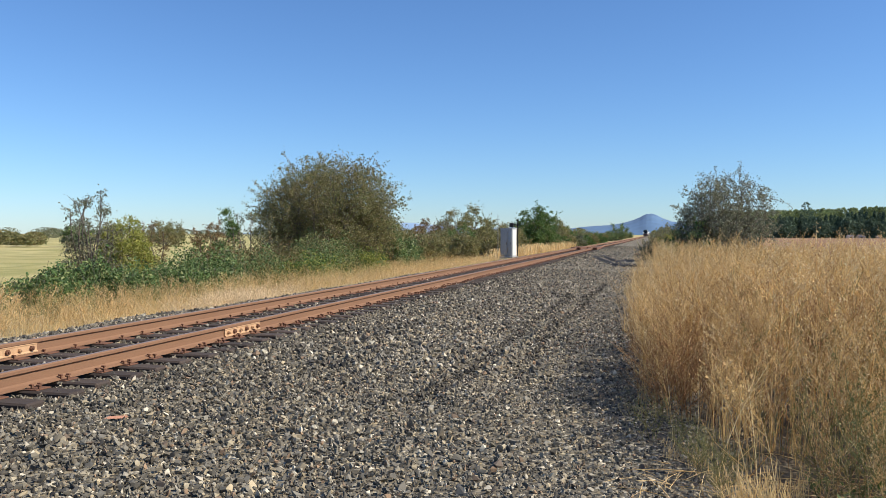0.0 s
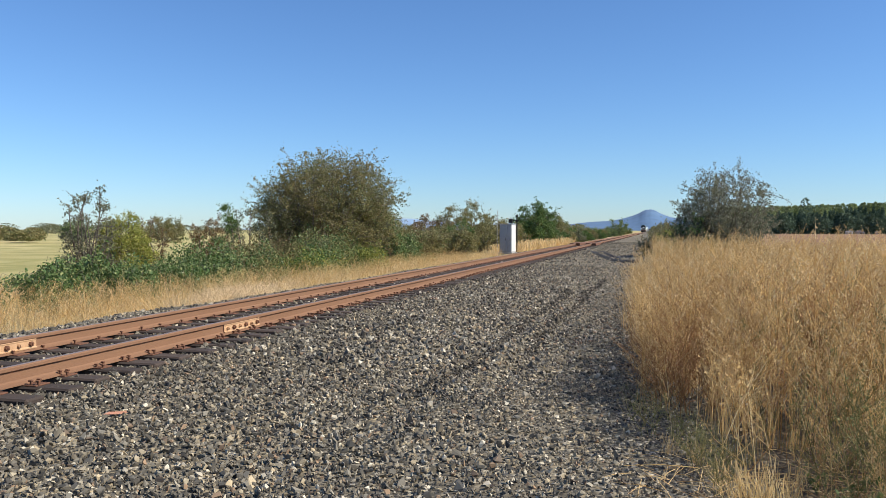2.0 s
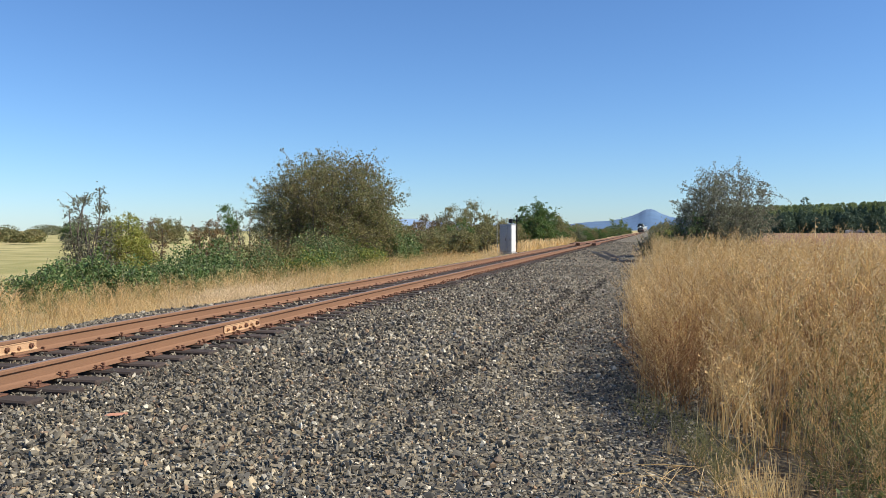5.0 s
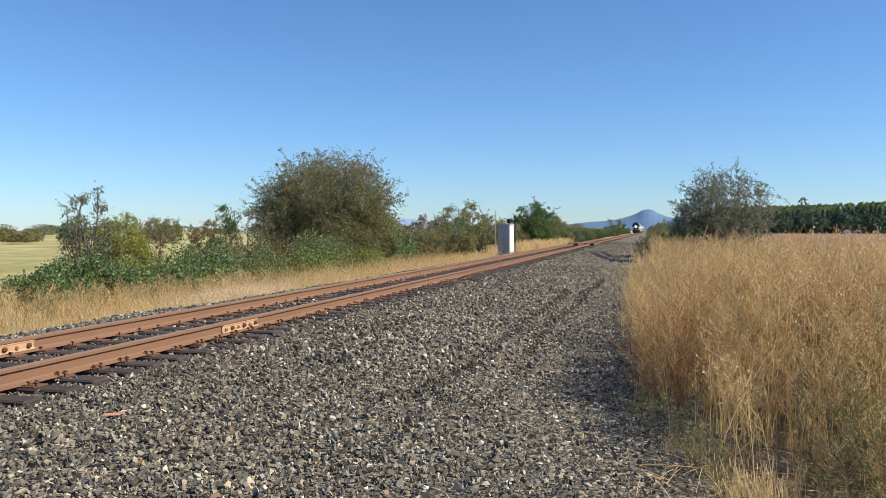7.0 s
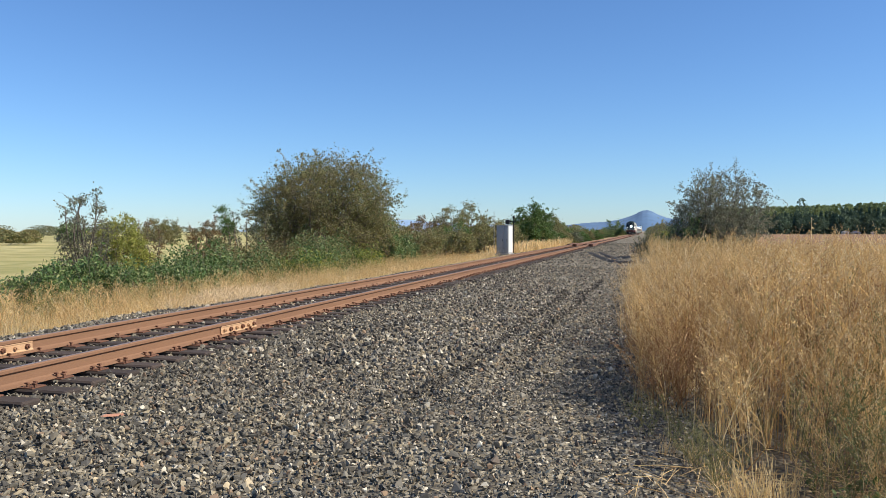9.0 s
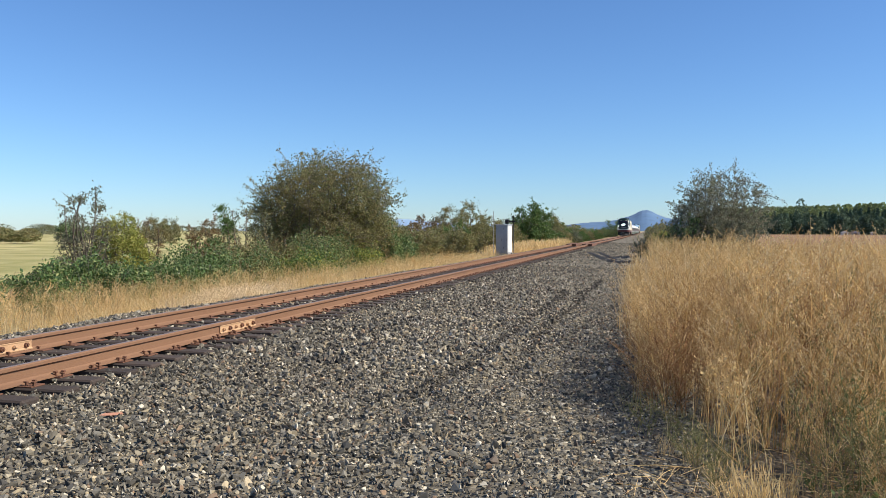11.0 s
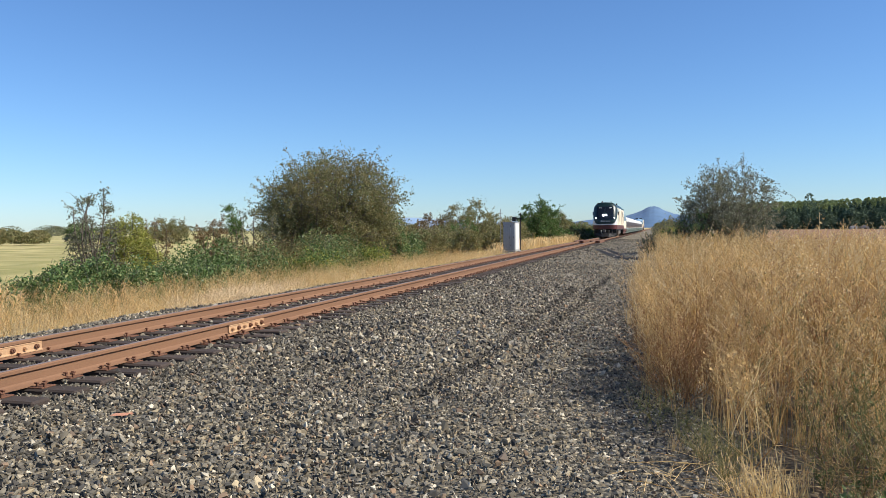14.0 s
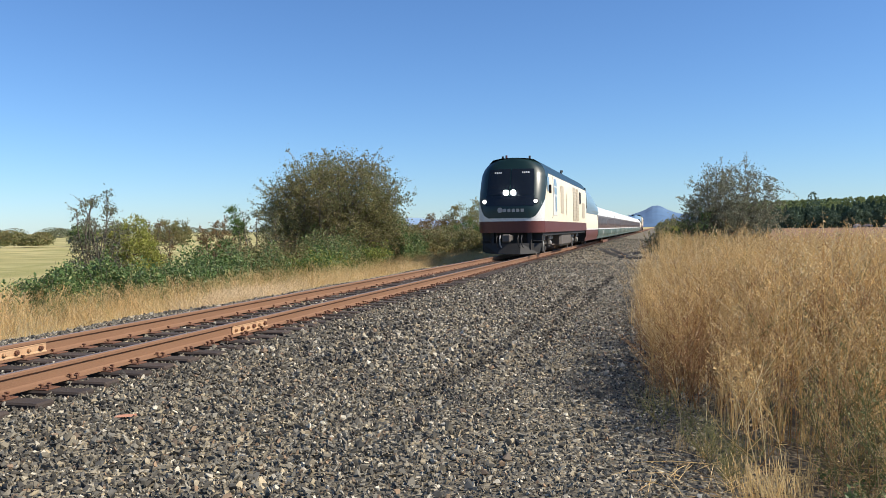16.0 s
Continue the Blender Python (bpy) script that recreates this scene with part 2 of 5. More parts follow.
def tube(points, radii, sides=4):
    """A tapered tube of quads along points."""
    P, R = np.asarray(points, float), np.asarray(radii, float)
    D = np.gradient(P, axis=0)
    D /= np.linalg.norm(D, axis=1)[:, None] + 1e-9
    a = np.cross(D, (0.31, 0.87, 0.38))
    a /= np.linalg.norm(a, axis=1)[:, None] + 1e-9
    b = np.cross(D, a)
    ang = np.arange(sides) * 2 * np.pi / sides
    V = P[:, None] + R[:, None, None] * (np.cos(ang)[None, :, None] * a[:, None] + np.sin(ang)[None, :, None] * b[:, None])
    i, j = np.meshgrid(np.arange(len(P) - 1), np.arange(sides), indexing="ij")
    k = (j + 1) % sides
    F = np.stack([i * sides + j, i * sides + k, (i + 1) * sides + k, (i + 1) * sides + j], -1).reshape(-1, 4)
    return V.reshape(-1, 3), F


def leaves(rng, centres, size, flat=0.0):
    """Small pointed leaves, one at each centre, turned at random."""
    n = len(centres)
    R = spins(rng, n)
    if flat:
        R[:, 2, :] *= (1 - flat)
    L = size * rng.uniform(0.6, 1.4, n)
    base = np.array([[0, -0.5, 0], [0.28, 0.05, 0.06], [0, 0.5, -0.05], [-0.28, 0.05, 0.06]])
    V = np.einsum("nij,kj->nki", R, base) * L[:, None, None] + centres[:, None]
    return V.reshape(-1, 3), np.arange(n * 4).reshape(n, 4)


def part(name, data, mat=None, parent=None, label="", m=None):
    """Links a mesh, or a bmesh of one material, as one object under a thing or under a part."""
    if isinstance(data, bmesh.types.BMesh):
        me = bpy.data.meshes.new(name)
        data.to_mesh(me)
        data.free()
        me.materials.append(M[mat] if isinstance(mat, str) else mat)
        data = me
    ob = new(name, data)
    if parent is not None:
        ob.parent = parent
    if m is not None:
        ob.matrix_basis = m
    return tagged(ob, label)


def block(bm, x0, x1, y0, y1, z0, z1, bevel=0.0):
    """Adds a box, its edges bevelled, to bm."""
    r = bmesh.ops.create_cube(bm, size=1)
    vs = r["verts"]
    bmesh.ops.scale(bm, vec=(x1 - x0, y1 - y0, z1 - z0), verts=vs)
    bmesh.ops.translate(bm, vec=((x0 + x1) / 2, (y0 + y1) / 2, (z0 + z1) / 2), verts=vs)
    if bevel:
        es = list({e for v in vs for e in v.link_edges})
        bmesh.ops.bevel(bm, geom=es, offset=bevel, segments=1, affect="EDGES")
    return bm


def box(x0, x1, y0, y1, z0, z1, bevel=0.01):
    return block(bmesh.new(), x0, x1, y0, y1, z0, z1, bevel)


def drum(radius, depth, axis="Z", at=(0, 0, 0), n=16, bevel=0.0, top=None):
    bm = bmesh.new()
    bmesh.ops.create_cone(bm, cap_ends=True, segments=n, radius1=radius, radius2=radius if top is None else top, depth=depth)
    if bevel:
        bmesh.ops.bevel(bm, geom=[e for e in bm.edges if abs(e.verts[0].co.z - e.verts[1].co.z) < 1e-6], offset=bevel, segments=1, affect="EDGES")
    if axis == "X":
        bmesh.ops.rotate(bm, cent=(0, 0, 0), matrix=Matrix.Rotation(radians(90), 3, "Y"), verts=bm.verts)
    if axis == "Y":
        bmesh.ops.rotate(bm, cent=(0, 0, 0), matrix=Matrix.Rotation(radians(90), 3, "X"), verts=bm.verts)
    bmesh.ops.translate(bm, vec=at, verts=bm.verts)
    return bm


def empty(name, m, label, category, group=""):
    ob = new(name)
    ob.empty_display_size = 0.3
    ob.matrix_basis = m
    return tagged(ob, label, category, group)


# ---- the ground: bank of the track, slight dip, fields on both sides ----
TRACK = -6.60
PROFILE = [(-6000, -1.0), (-40, -1.05), (-20, -1.0), (-13, -0.85), (-11.2, -0.62), (-10.3, -0.46), (-8.9, -0.30), (-8.2, -0.25), (-5.0, -0.25), (-4.3, -0.275), (-3.2, -0.325), (0.2, -0.33), (2, -0.42), (6, -0.6), (14, -0.65), (6000, -0.65)]
PX, PZ = np.array([a for a, b in PROFILE]), np.array([b for a, b in PROFILE])


def rut(x, y):
    """Two wheel ruts along the bank, and one that swings towards the crossing."""
    z = np.zeros_like(x)
    for x0, w, deep in ((-2.12, 0.20, 0.045), (-1.62, 0.18, 0.032)):
        c = x0 + 0.10 * np.sin(y * 0.21 + x0)
        z -= deep * np.exp(-((x - c) / w) ** 2) * np.clip((y - 6) / 3, 0, 1) * (0.6 + 0.4 * np.sin(y * 0.9))
        z += 0.7 * deep * np.exp(-((x - c - 0.26) / (0.7 * w)) ** 2) * np.clip((y - 6) / 3, 0, 1)
    return z


def height(x, y):
    x, y = np.asarray(x, float), np.asarray(y, float)
    z = np.interp(x, PX, PZ)
    near = np.clip(1 - np.abs(y) / 120, 0, 1)
    z = z + near * 0.018 * (np.sin(x * 2.1 + y * 0.7) + np.sin(y * 1.7 - x * 0.9)) * (np.abs(x - TRACK) > 1.7)
    return z + rut(x, y)


def ground_sheet():
    xs = np.unique(np.concatenate([-np.geomspace(14, 5000, 24), np.concatenate([np.arange(-14, -3, 0.2), np.arange(-3, 1, 0.09), np.arange(1, 4, 0.2)]), np.geomspace(4, 5000, 26)]))
    ys = np.unique(np.concatenate([-np.geomspace(6, 1500, 12), np.arange(-6, 3, 0.6), np.arange(3, 20, 0.2), np.arange(20, 75, 0.4), np.geomspace(75, 5000, 40)]))
    X, Y = np.meshgrid(xs, ys)
    V = np.stack([X, Y, height(X, Y)], -1).reshape(-1, 3)
    i, j = np.meshgrid(np.arange(len(ys) - 1), np.arange(len(xs) - 1), indexing="ij")
    n = len(xs)
    F = np.stack([i * n + j, i * n + j + 1, (i + 1) * n + j + 1, (i + 1) * n + j], -1).reshape(-1, 4)
    return tagged(new("ground", bulk("ground", V, F, "ground", True)), "grey gravel bank with dry fields on both sides", "ground", kind="structure")


ground = ground_sheet()


def ridge(name, mat, label, y, points, seed):
    """A far hill: a rounded ridge through (x, height) points at the distance y."""
    rng = np.random.default_rng(seed)
    px, pz = [a for a, b in points], [b for a, b in points]
    xs = np.linspace(px[0], px[-1], 160)
    zs = np.interp(xs, px, pz)
    ker = np.hanning(5) / np.hanning(5).sum()
    zs = np.convolve(np.pad(zs, 2, mode="edge"), ker, "valid") * (1 + rng.normal(0, 0.008, 160))
    rows = [np.stack([xs, y + dy + 0 * xs, zs * k - 2], 1) for dy, k in ((-350, 0.0), (-240, 0.45), (-110, 0.8), (0, 1.0), (220, 0.5), (400, 0.0))]
    V = np.concatenate(rows)
    i, j = np.meshgrid(np.arange(5), np.arange(159), indexing="ij")
    F = np.stack([i * 160 + j, i * 160 + j + 1, (i + 1) * 160 + j + 1, (i + 1) * 160 + j], -1).reshape(-1, 4)
    return tagged(new(name, bulk(name, V, F, mat, True)), label, "hill", kind="structure")
ridge("hill_blue", "hill", "blue hazy wooded hill on the horizon", 4000, [(-520, 8), (-418, 29), (-332, 40), (-265, 45), (-208, 48), (-152, 57), (-108, 70), (-76, 82), (-50, 97), (-28, 103), (0, 100), (22, 86), (66, 68), (116, 57), (229, 39), (400, 20), (630, 4)], 1)
ridge("hill_pale", "hill_far", "pale blue far mountain ridge in haze", 4800, [(-6900, 16), (-4900, 24), (-4600, 18), (-3900, 14), (-3100, 15), (-2800, 16), (-2500, 22), (-2080, 34), (-1640, 56), (-1540, 76), (-1440, 73), (-1330, 60), (-1060, 40), (-780, 46), (-540, 30), (-330, 11)], 2)


# ---- the track ----
def rail_profile():
    half = [(0.070, -0.186), (0.070, -0.176), (0.022, -0.158), (0.009, -0.140), (0.009, -0.055), (0.020, -0.046), (0.0365, -0.040), (0.0375, -0.012), (0.030, -0.002), (0.012, 0.0)]
    return half + [(-x, z) for x, z in reversed(half)]


def swept(profile, ys):
    """A closed profile (x, z) swept along y."""
    P = np.array(profile)
    n = len(P)
    V = np.concatenate([np.stack([P[:, 0], np.full(n, y), P[:, 1]], 1) for y in ys])
    i, j = np.meshgrid(np.arange(len(ys) - 1), np.arange(n), indexing="ij")
    k = (j + 1) % n
    return V, np.stack([i * n + j, i * n + k, (i + 1) * n + k, (i + 1) * n + j], -1).reshape(-1, 4)


track = empty("railway_track", pose(TRACK, 0, 0), "straight rusty railway track on dark wooden ties and gravel", "railway track")
GAUGE = 0.7525
rail_mesh = bulk("rail", *swept(rail_profile(), [-40, -20, 0, 10, 20, 40, 80, 160, 320, 900]), "rust")
tread_mesh = bulk("tread", *swept([(0.017, -0.003), (0.015, 0.0025), (0, 0.004), (-0.015, 0.0025), (-0.017, -0.003)], [-40, 0, 40, 160, 900]), "tread")
TIES_FROM, TIE_STEP, TIES = 3.05, 0.495, 296
tie_bm = box(-1.30, 1.30, -0.115, 0.115, -0.38, -0.198, 0.018)
tie_me = part("tie", tie_bm, "tie", track).data
bpy.data.objects.remove(bpy.data.objects["tie"])
plate_me = bpy.data.meshes.new("tie_plate")
b = box(-0.19, 0.17, -0.095, 0.095, -0.199, -0.184, 0.004)
b.to_mesh(plate_me), b.free()
plate_me.materials.append(M["rust_dark"])
spike_me = bpy.data.meshes.new("spike")
b = box(-0.010, 0.010, -0.010, 0.010, -0.2, -0.166, 0.003)
block(b, -0.026, 0.016, -0.015, 0.015, -0.168, -0.152, 0.004)
b.to_mesh(spike_me), b.free()
spike_me.materials.append(M["rust_dark"])
for s in (-1, 1):
    rail = part("rail", rail_mesh, None, track, "rust-brown steel rail with a worn tread", pose(s * GAUGE, 0, 0))
    part("tread", tread_mesh, None, rail, "polished grey running surface")
rng = np.random.default_rng(4)
for i in range(TIES):
    y = TIES_FROM + i * TIE_STEP
    tie = part("tie", tie_me, None, track, "", pose(rng.normal(0, 0.025), y, rng.normal(0, 0.004), 0, 0, rng.normal(0, 0.6)))
    if i < 60:
        for s in (-1, 1):
            part("tie_plate", plate_me, None, tie, "", pose(s * GAUGE, 0, 0, 0, 0, 0 if s > 0 else 180))
            for dx, dy, turn in ((0.088, 0.05, 0), (-0.088, -0.05, 180), (0.135, -0.055, 0), (0.088, -0.06, 0)):
                part("spike", spike_me, None, tie, "", pose(s * GAUGE + s * dx + s * (0.03 if abs(dx) > 0.1 else 0), dy, rng.uniform(0, 0.02), 0, 0, turn if s > 0 else 180 - turn))


def far_fastenings():
    """Plates and spikes of the ties farther off, and the ties beyond the counted ones."""
    out = []
    cube = np.array([[x, y, z] for x in (-.5, .5) for y in (-.5, .5) for z in (-.5, .5)])
    CF = np.array([[0, 1, 3, 2], [4, 6, 7, 5], [0, 4, 5, 1], [2, 3, 7, 6], [0, 2, 6, 4], [1, 5, 7, 3]])
    for i in range(60, 900):
        y = TIES_FROM + i * TIE_STEP
        if i >= TIES:
            out.append((cube * (2.6, 0.23, 0.18) + (0, y, -0.29), CF))
        for s in (-1, 1):
            out.append((cube * (0.36, 0.19, 0.016) + (s * GAUGE, y, -0.191), CF))
            if i < 240:
                out.append((cube * (0.04, 0.03, 0.05) + (s * (GAUGE + 0.088), y + 0.05, -0.165), CF))
                out.append((cube * (0.04, 0.03, 0.05) + (s * (GAUGE - 0.088), y - 0.05, -0.165), CF))
    return join(out)


tagged(part("fastening", bulk("fastening", *far_fastenings(), "rust_dark"), None, track, "dark rusty plates and spikes"), kind="stuff")


def joint_bar(x, y, side, length=1.04):
    """A bolted joint bar on the web of a rail, six bolts."""
    prof = [(0.012, -0.150), (0.045, -0.160), (0.047, -0.150), (0.030, -0.135), (0.030, -0.068), (0.036, -0.055), (0.034, -0.047), (0.012, -0.05)]
    bm = bmesh.new()
    a = [bm.verts.new((px, -length / 2, z)) for px, z in prof]
    c = [bm.verts.new((px, length / 2, z)) for px, z in prof]
    for i in range(len(prof)):
        k = (i + 1) % len(prof)
        bm.faces.new((a[i], a[k], c[k], c[i]))
    bm.faces.new(a), bm.faces.new(c[::-1])
    bmesh.ops.recalc_face_normals(bm, faces=bm.faces)
    bar = part("joint_bar", bm, "rust_pale", track, "pale rusty bolted joint bar", pose(x, y, 0, 0, 0, 0 if side > 0 else 180))
    for i in range(6):
        d = -length / 2 + length * (i + 0.5) / 6
        b = drum(0.032 if i % 2 else 0.024, 0.03, "X", (0.045, d, -0.103), 6)
        block(b, 0.03, 0.075, d - 0.013, d + 0.013, -0.116, -0.09, 0.003)
        part("bolt", b, "rust_dark" if i % 2 else "rust_pale", bar)


joint_bar(GAUGE, 10.75, 1)
joint_bar(-GAUGE, 7.8, 1, 1.15)

# ---- timber crossing panels a way down the track ----
crossing = empty("timber_crossing", pose(TRACK, 82.5, 0), "rust-brown timber farm crossing laid along the rails", "level crossing")
for x in (-GAUGE - 0.30, -GAUGE + 0.27, GAUGE - 0.27, GAUGE + 0.30):
    for k in range(3):
        w = 0.13
        part("plank", box(x - 0.2 + k * w, x - 0.2 + k * w + w - 0.012, -3.6, 3.6, -0.2, 0.035, 0.012), "rust_dark", crossing, "")
# ---- the train ----
def paint(name, colours, rough=0.35):
    return surface(name, colours, 0.9, 14, rough, 0.02)


M["green"] = paint("dark_green_paint", [(0.006, 0.020, 0.017), (0.009, 0.026, 0.022)], 0.35)
M["cream"] = paint("cream_paint", [(0.70, 0.61, 0.44), (0.76, 0.67, 0.50), (0.64, 0.55, 0.39)], 0.45)
M["white"] = paint("white_paint", [(0.66, 0.66, 0.63), (0.60, 0.60, 0.57)], 0.4)
M["maroon"] = paint("red_brown_paint", [(0.095, 0.026, 0.024), (0.115, 0.034, 0.030)], 0.4)
M["brown"] = paint("brown_window_band", [(0.105, 0.062, 0.055), (0.125, 0.075, 0.065)], 0.3)
M["moss"] = paint("green_skirt_paint", [(0.06, 0.10, 0.085), (0.075, 0.115, 0.10)], 0.4)
M["teal"] = paint("grey_blue_paint", [(0.16, 0.26, 0.34), (0.20, 0.30, 0.38)], 0.35)
M["sand"] = paint("dull_tan_paint", [(0.42, 0.36, 0.26), (0.48, 0.41, 0.30)], 0.5)
M["tinted"] = surface("tinted_brown_glass", [(0.055, 0.035, 0.032), (0.07, 0.045, 0.04)], 1, 10, 0.35, 0.0)
M["black"] = surface("sooty_black", [(0.012, 0.012, 0.012), (0.03, 0.027, 0.025)], 4, 50, 0.7, 0.2)
M["iron"] = surface("dusty_iron", [(0.07, 0.06, 0.052), (0.13, 0.11, 0.09)], 5, 60, 0.7, 0.2)
M["grey"] = paint("grey_paint", [(0.30, 0.30, 0.29), (0.36, 0.35, 0.33)], 0.5)
M["glass"] = surface("dark_glass", [(0.008, 0.010, 0.012), (0.012, 0.014, 0.016)], 1, 10, 0.06, 0.0)
M["lamp"] = glow("headlight", (1.0, 0.97, 0.9), 80.0)
M["lamp_side"] = glow("ditch_light", (1.0, 0.97, 0.9), 4.0)


def shell(grid, flip=False):
    """Quads of a grid of points (rows x columns x 3)."""
    G = np.asarray(grid, float)
    r, c = G.shape[:2]
    i, j = np.meshgrid(np.arange(r - 1), np.arange(c - 1), indexing="ij")
    F = np.stack([i * c + j, i * c + j + 1, (i + 1) * c + j + 1, (i + 1) * c + j], -1).reshape(-1, 4)
    return G.reshape(-1, 3), F[:, ::-1] if flip else F


def half_width(z):
    """Half the width of the locomotive at a height above the rail."""
    return float(np.interp(z, [1.0, 3.0, 3.4, 3.8, 4.1, 4.32, 4.46, 4.52, 4.54], [1.53, 1.52, 1.51, 1.48, 1.36, 1.17, 0.95, 0.55, 0.0]))


def nose_y(u, z):
    """How far back the nose surface lies, u across (-1 to 1)."""
    lean = 0.95 * max(0.0, (z - 2.1) / 2.3) ** 1.35 + 0.10 * max(0.0, (1.7 - z))
    return lean + 0.52 * abs(u) ** 6 + 0.12 * u * u


def nose_patch(u0, u1, z0, z1, out=0.0, nu=14, nz=10):
    g = []
    for z in np.linspace(z0, z1, nz):
        g.append([(u * (half_width(z) + out * abs(u)), nose_y(u, z) - out, z) for u in np.linspace(u0, u1, nu)])
    return shell(g)


def side_patch(s, y0, y1, z0, z1, out=0.0, front=None, ny=4, nz=6):
    """A patch of a side wall; front(z): where its front edge lies."""
    g = []
    for z in np.linspace(z0, z1, nz):
        a = y0 if front is None else front(z)
        g.append([(s * (half_width(z) + out), y, z) for y in np.linspace(a, y1, ny)])
    return shell(g, s < 0)


def bogie(parent, y, wheels, gauge=0.7525, radius=0.51, base=1.37, label="dusty dark bogie"):
    b = box(-0.95, -0.82, -base - 0.75, base + 0.75, 0.45, 0.85, 0.04)
    block(b, 0.82, 0.95, -base - 0.75, base + 0.75, 0.45, 0.85, 0.04)
    block(b, -0.9, 0.9, -0.3, 0.3, 0.5, 0.9, 0.04)
    for s in (-1, 1):
        for d in (-base, base):
            block(b, s * 0.98 - 0.12, s * 0.98 + 0.12, d - 0.2, d + 0.2, 0.32, 0.72, 0.05)
            block(b, s * 1.0 - 0.08, s * 1.0 + 0.08, d + 0.26, d + 0.42, 0.6, 1.05, 0.03)
            block(b, s * 1.0 - 0.08, s * 1.0 + 0.08, d - 0.42, d - 0.26, 0.6, 1.05, 0.03)
    bog = part("bogie", b, "iron", parent, label, pose(0, y, 0))
    # grey and white parts stand in for sunlit bits of the bogie
    for s in (-1, 1):
        for d in (-base, base):
            for k in (-0.34, 0.34):
                part("spring", drum(0.085, 0.30, "Z", (s * 1.1, d + k, 0.85), 10, 0.02), "grey", bog, "pale grey coil spring standing in for a sunlit part")
            part("axle_cap", drum(0.13, 0.08, "X", (s * 1.13, d, 0.51), 12, 0.02), "grey", bog)
        part("brake_cylinder", drum(0.12, 0.42, "Y", (s * 1.08, 0.35, 0.78), 12, 0.02), "iron", bog)
        part("damper", box(s * 1.12 - 0.035, s * 1.12 + 0.035, -0.55, -0.05, 0.88, 0.96, 0.02), "white", bog)
    for d in wheels:
        w = drum(radius, 0.13, "X", (-gauge, 0, 0), 28, 0.02)
        for s in (-1, 1):
            if s > 0:
                o = drum(radius, 0.13, "X", (gauge, 0, 0), 28, 0.02)
                me = bpy.data.meshes.new("tmp")
                o.to_mesh(me), o.free()
                w.from_mesh(me)
        o = drum(0.09, 1.9, "X", (0, 0, 0), 12)
        me = bpy.data.meshes.new("tmp")
        o.to_mesh(me), o.free()
        w.from_mesh(me)
        part("wheelset", w, "iron", bog, "steel wheels on an axle", pose(0, d, radius))
    return bog


LOCO = 21.8


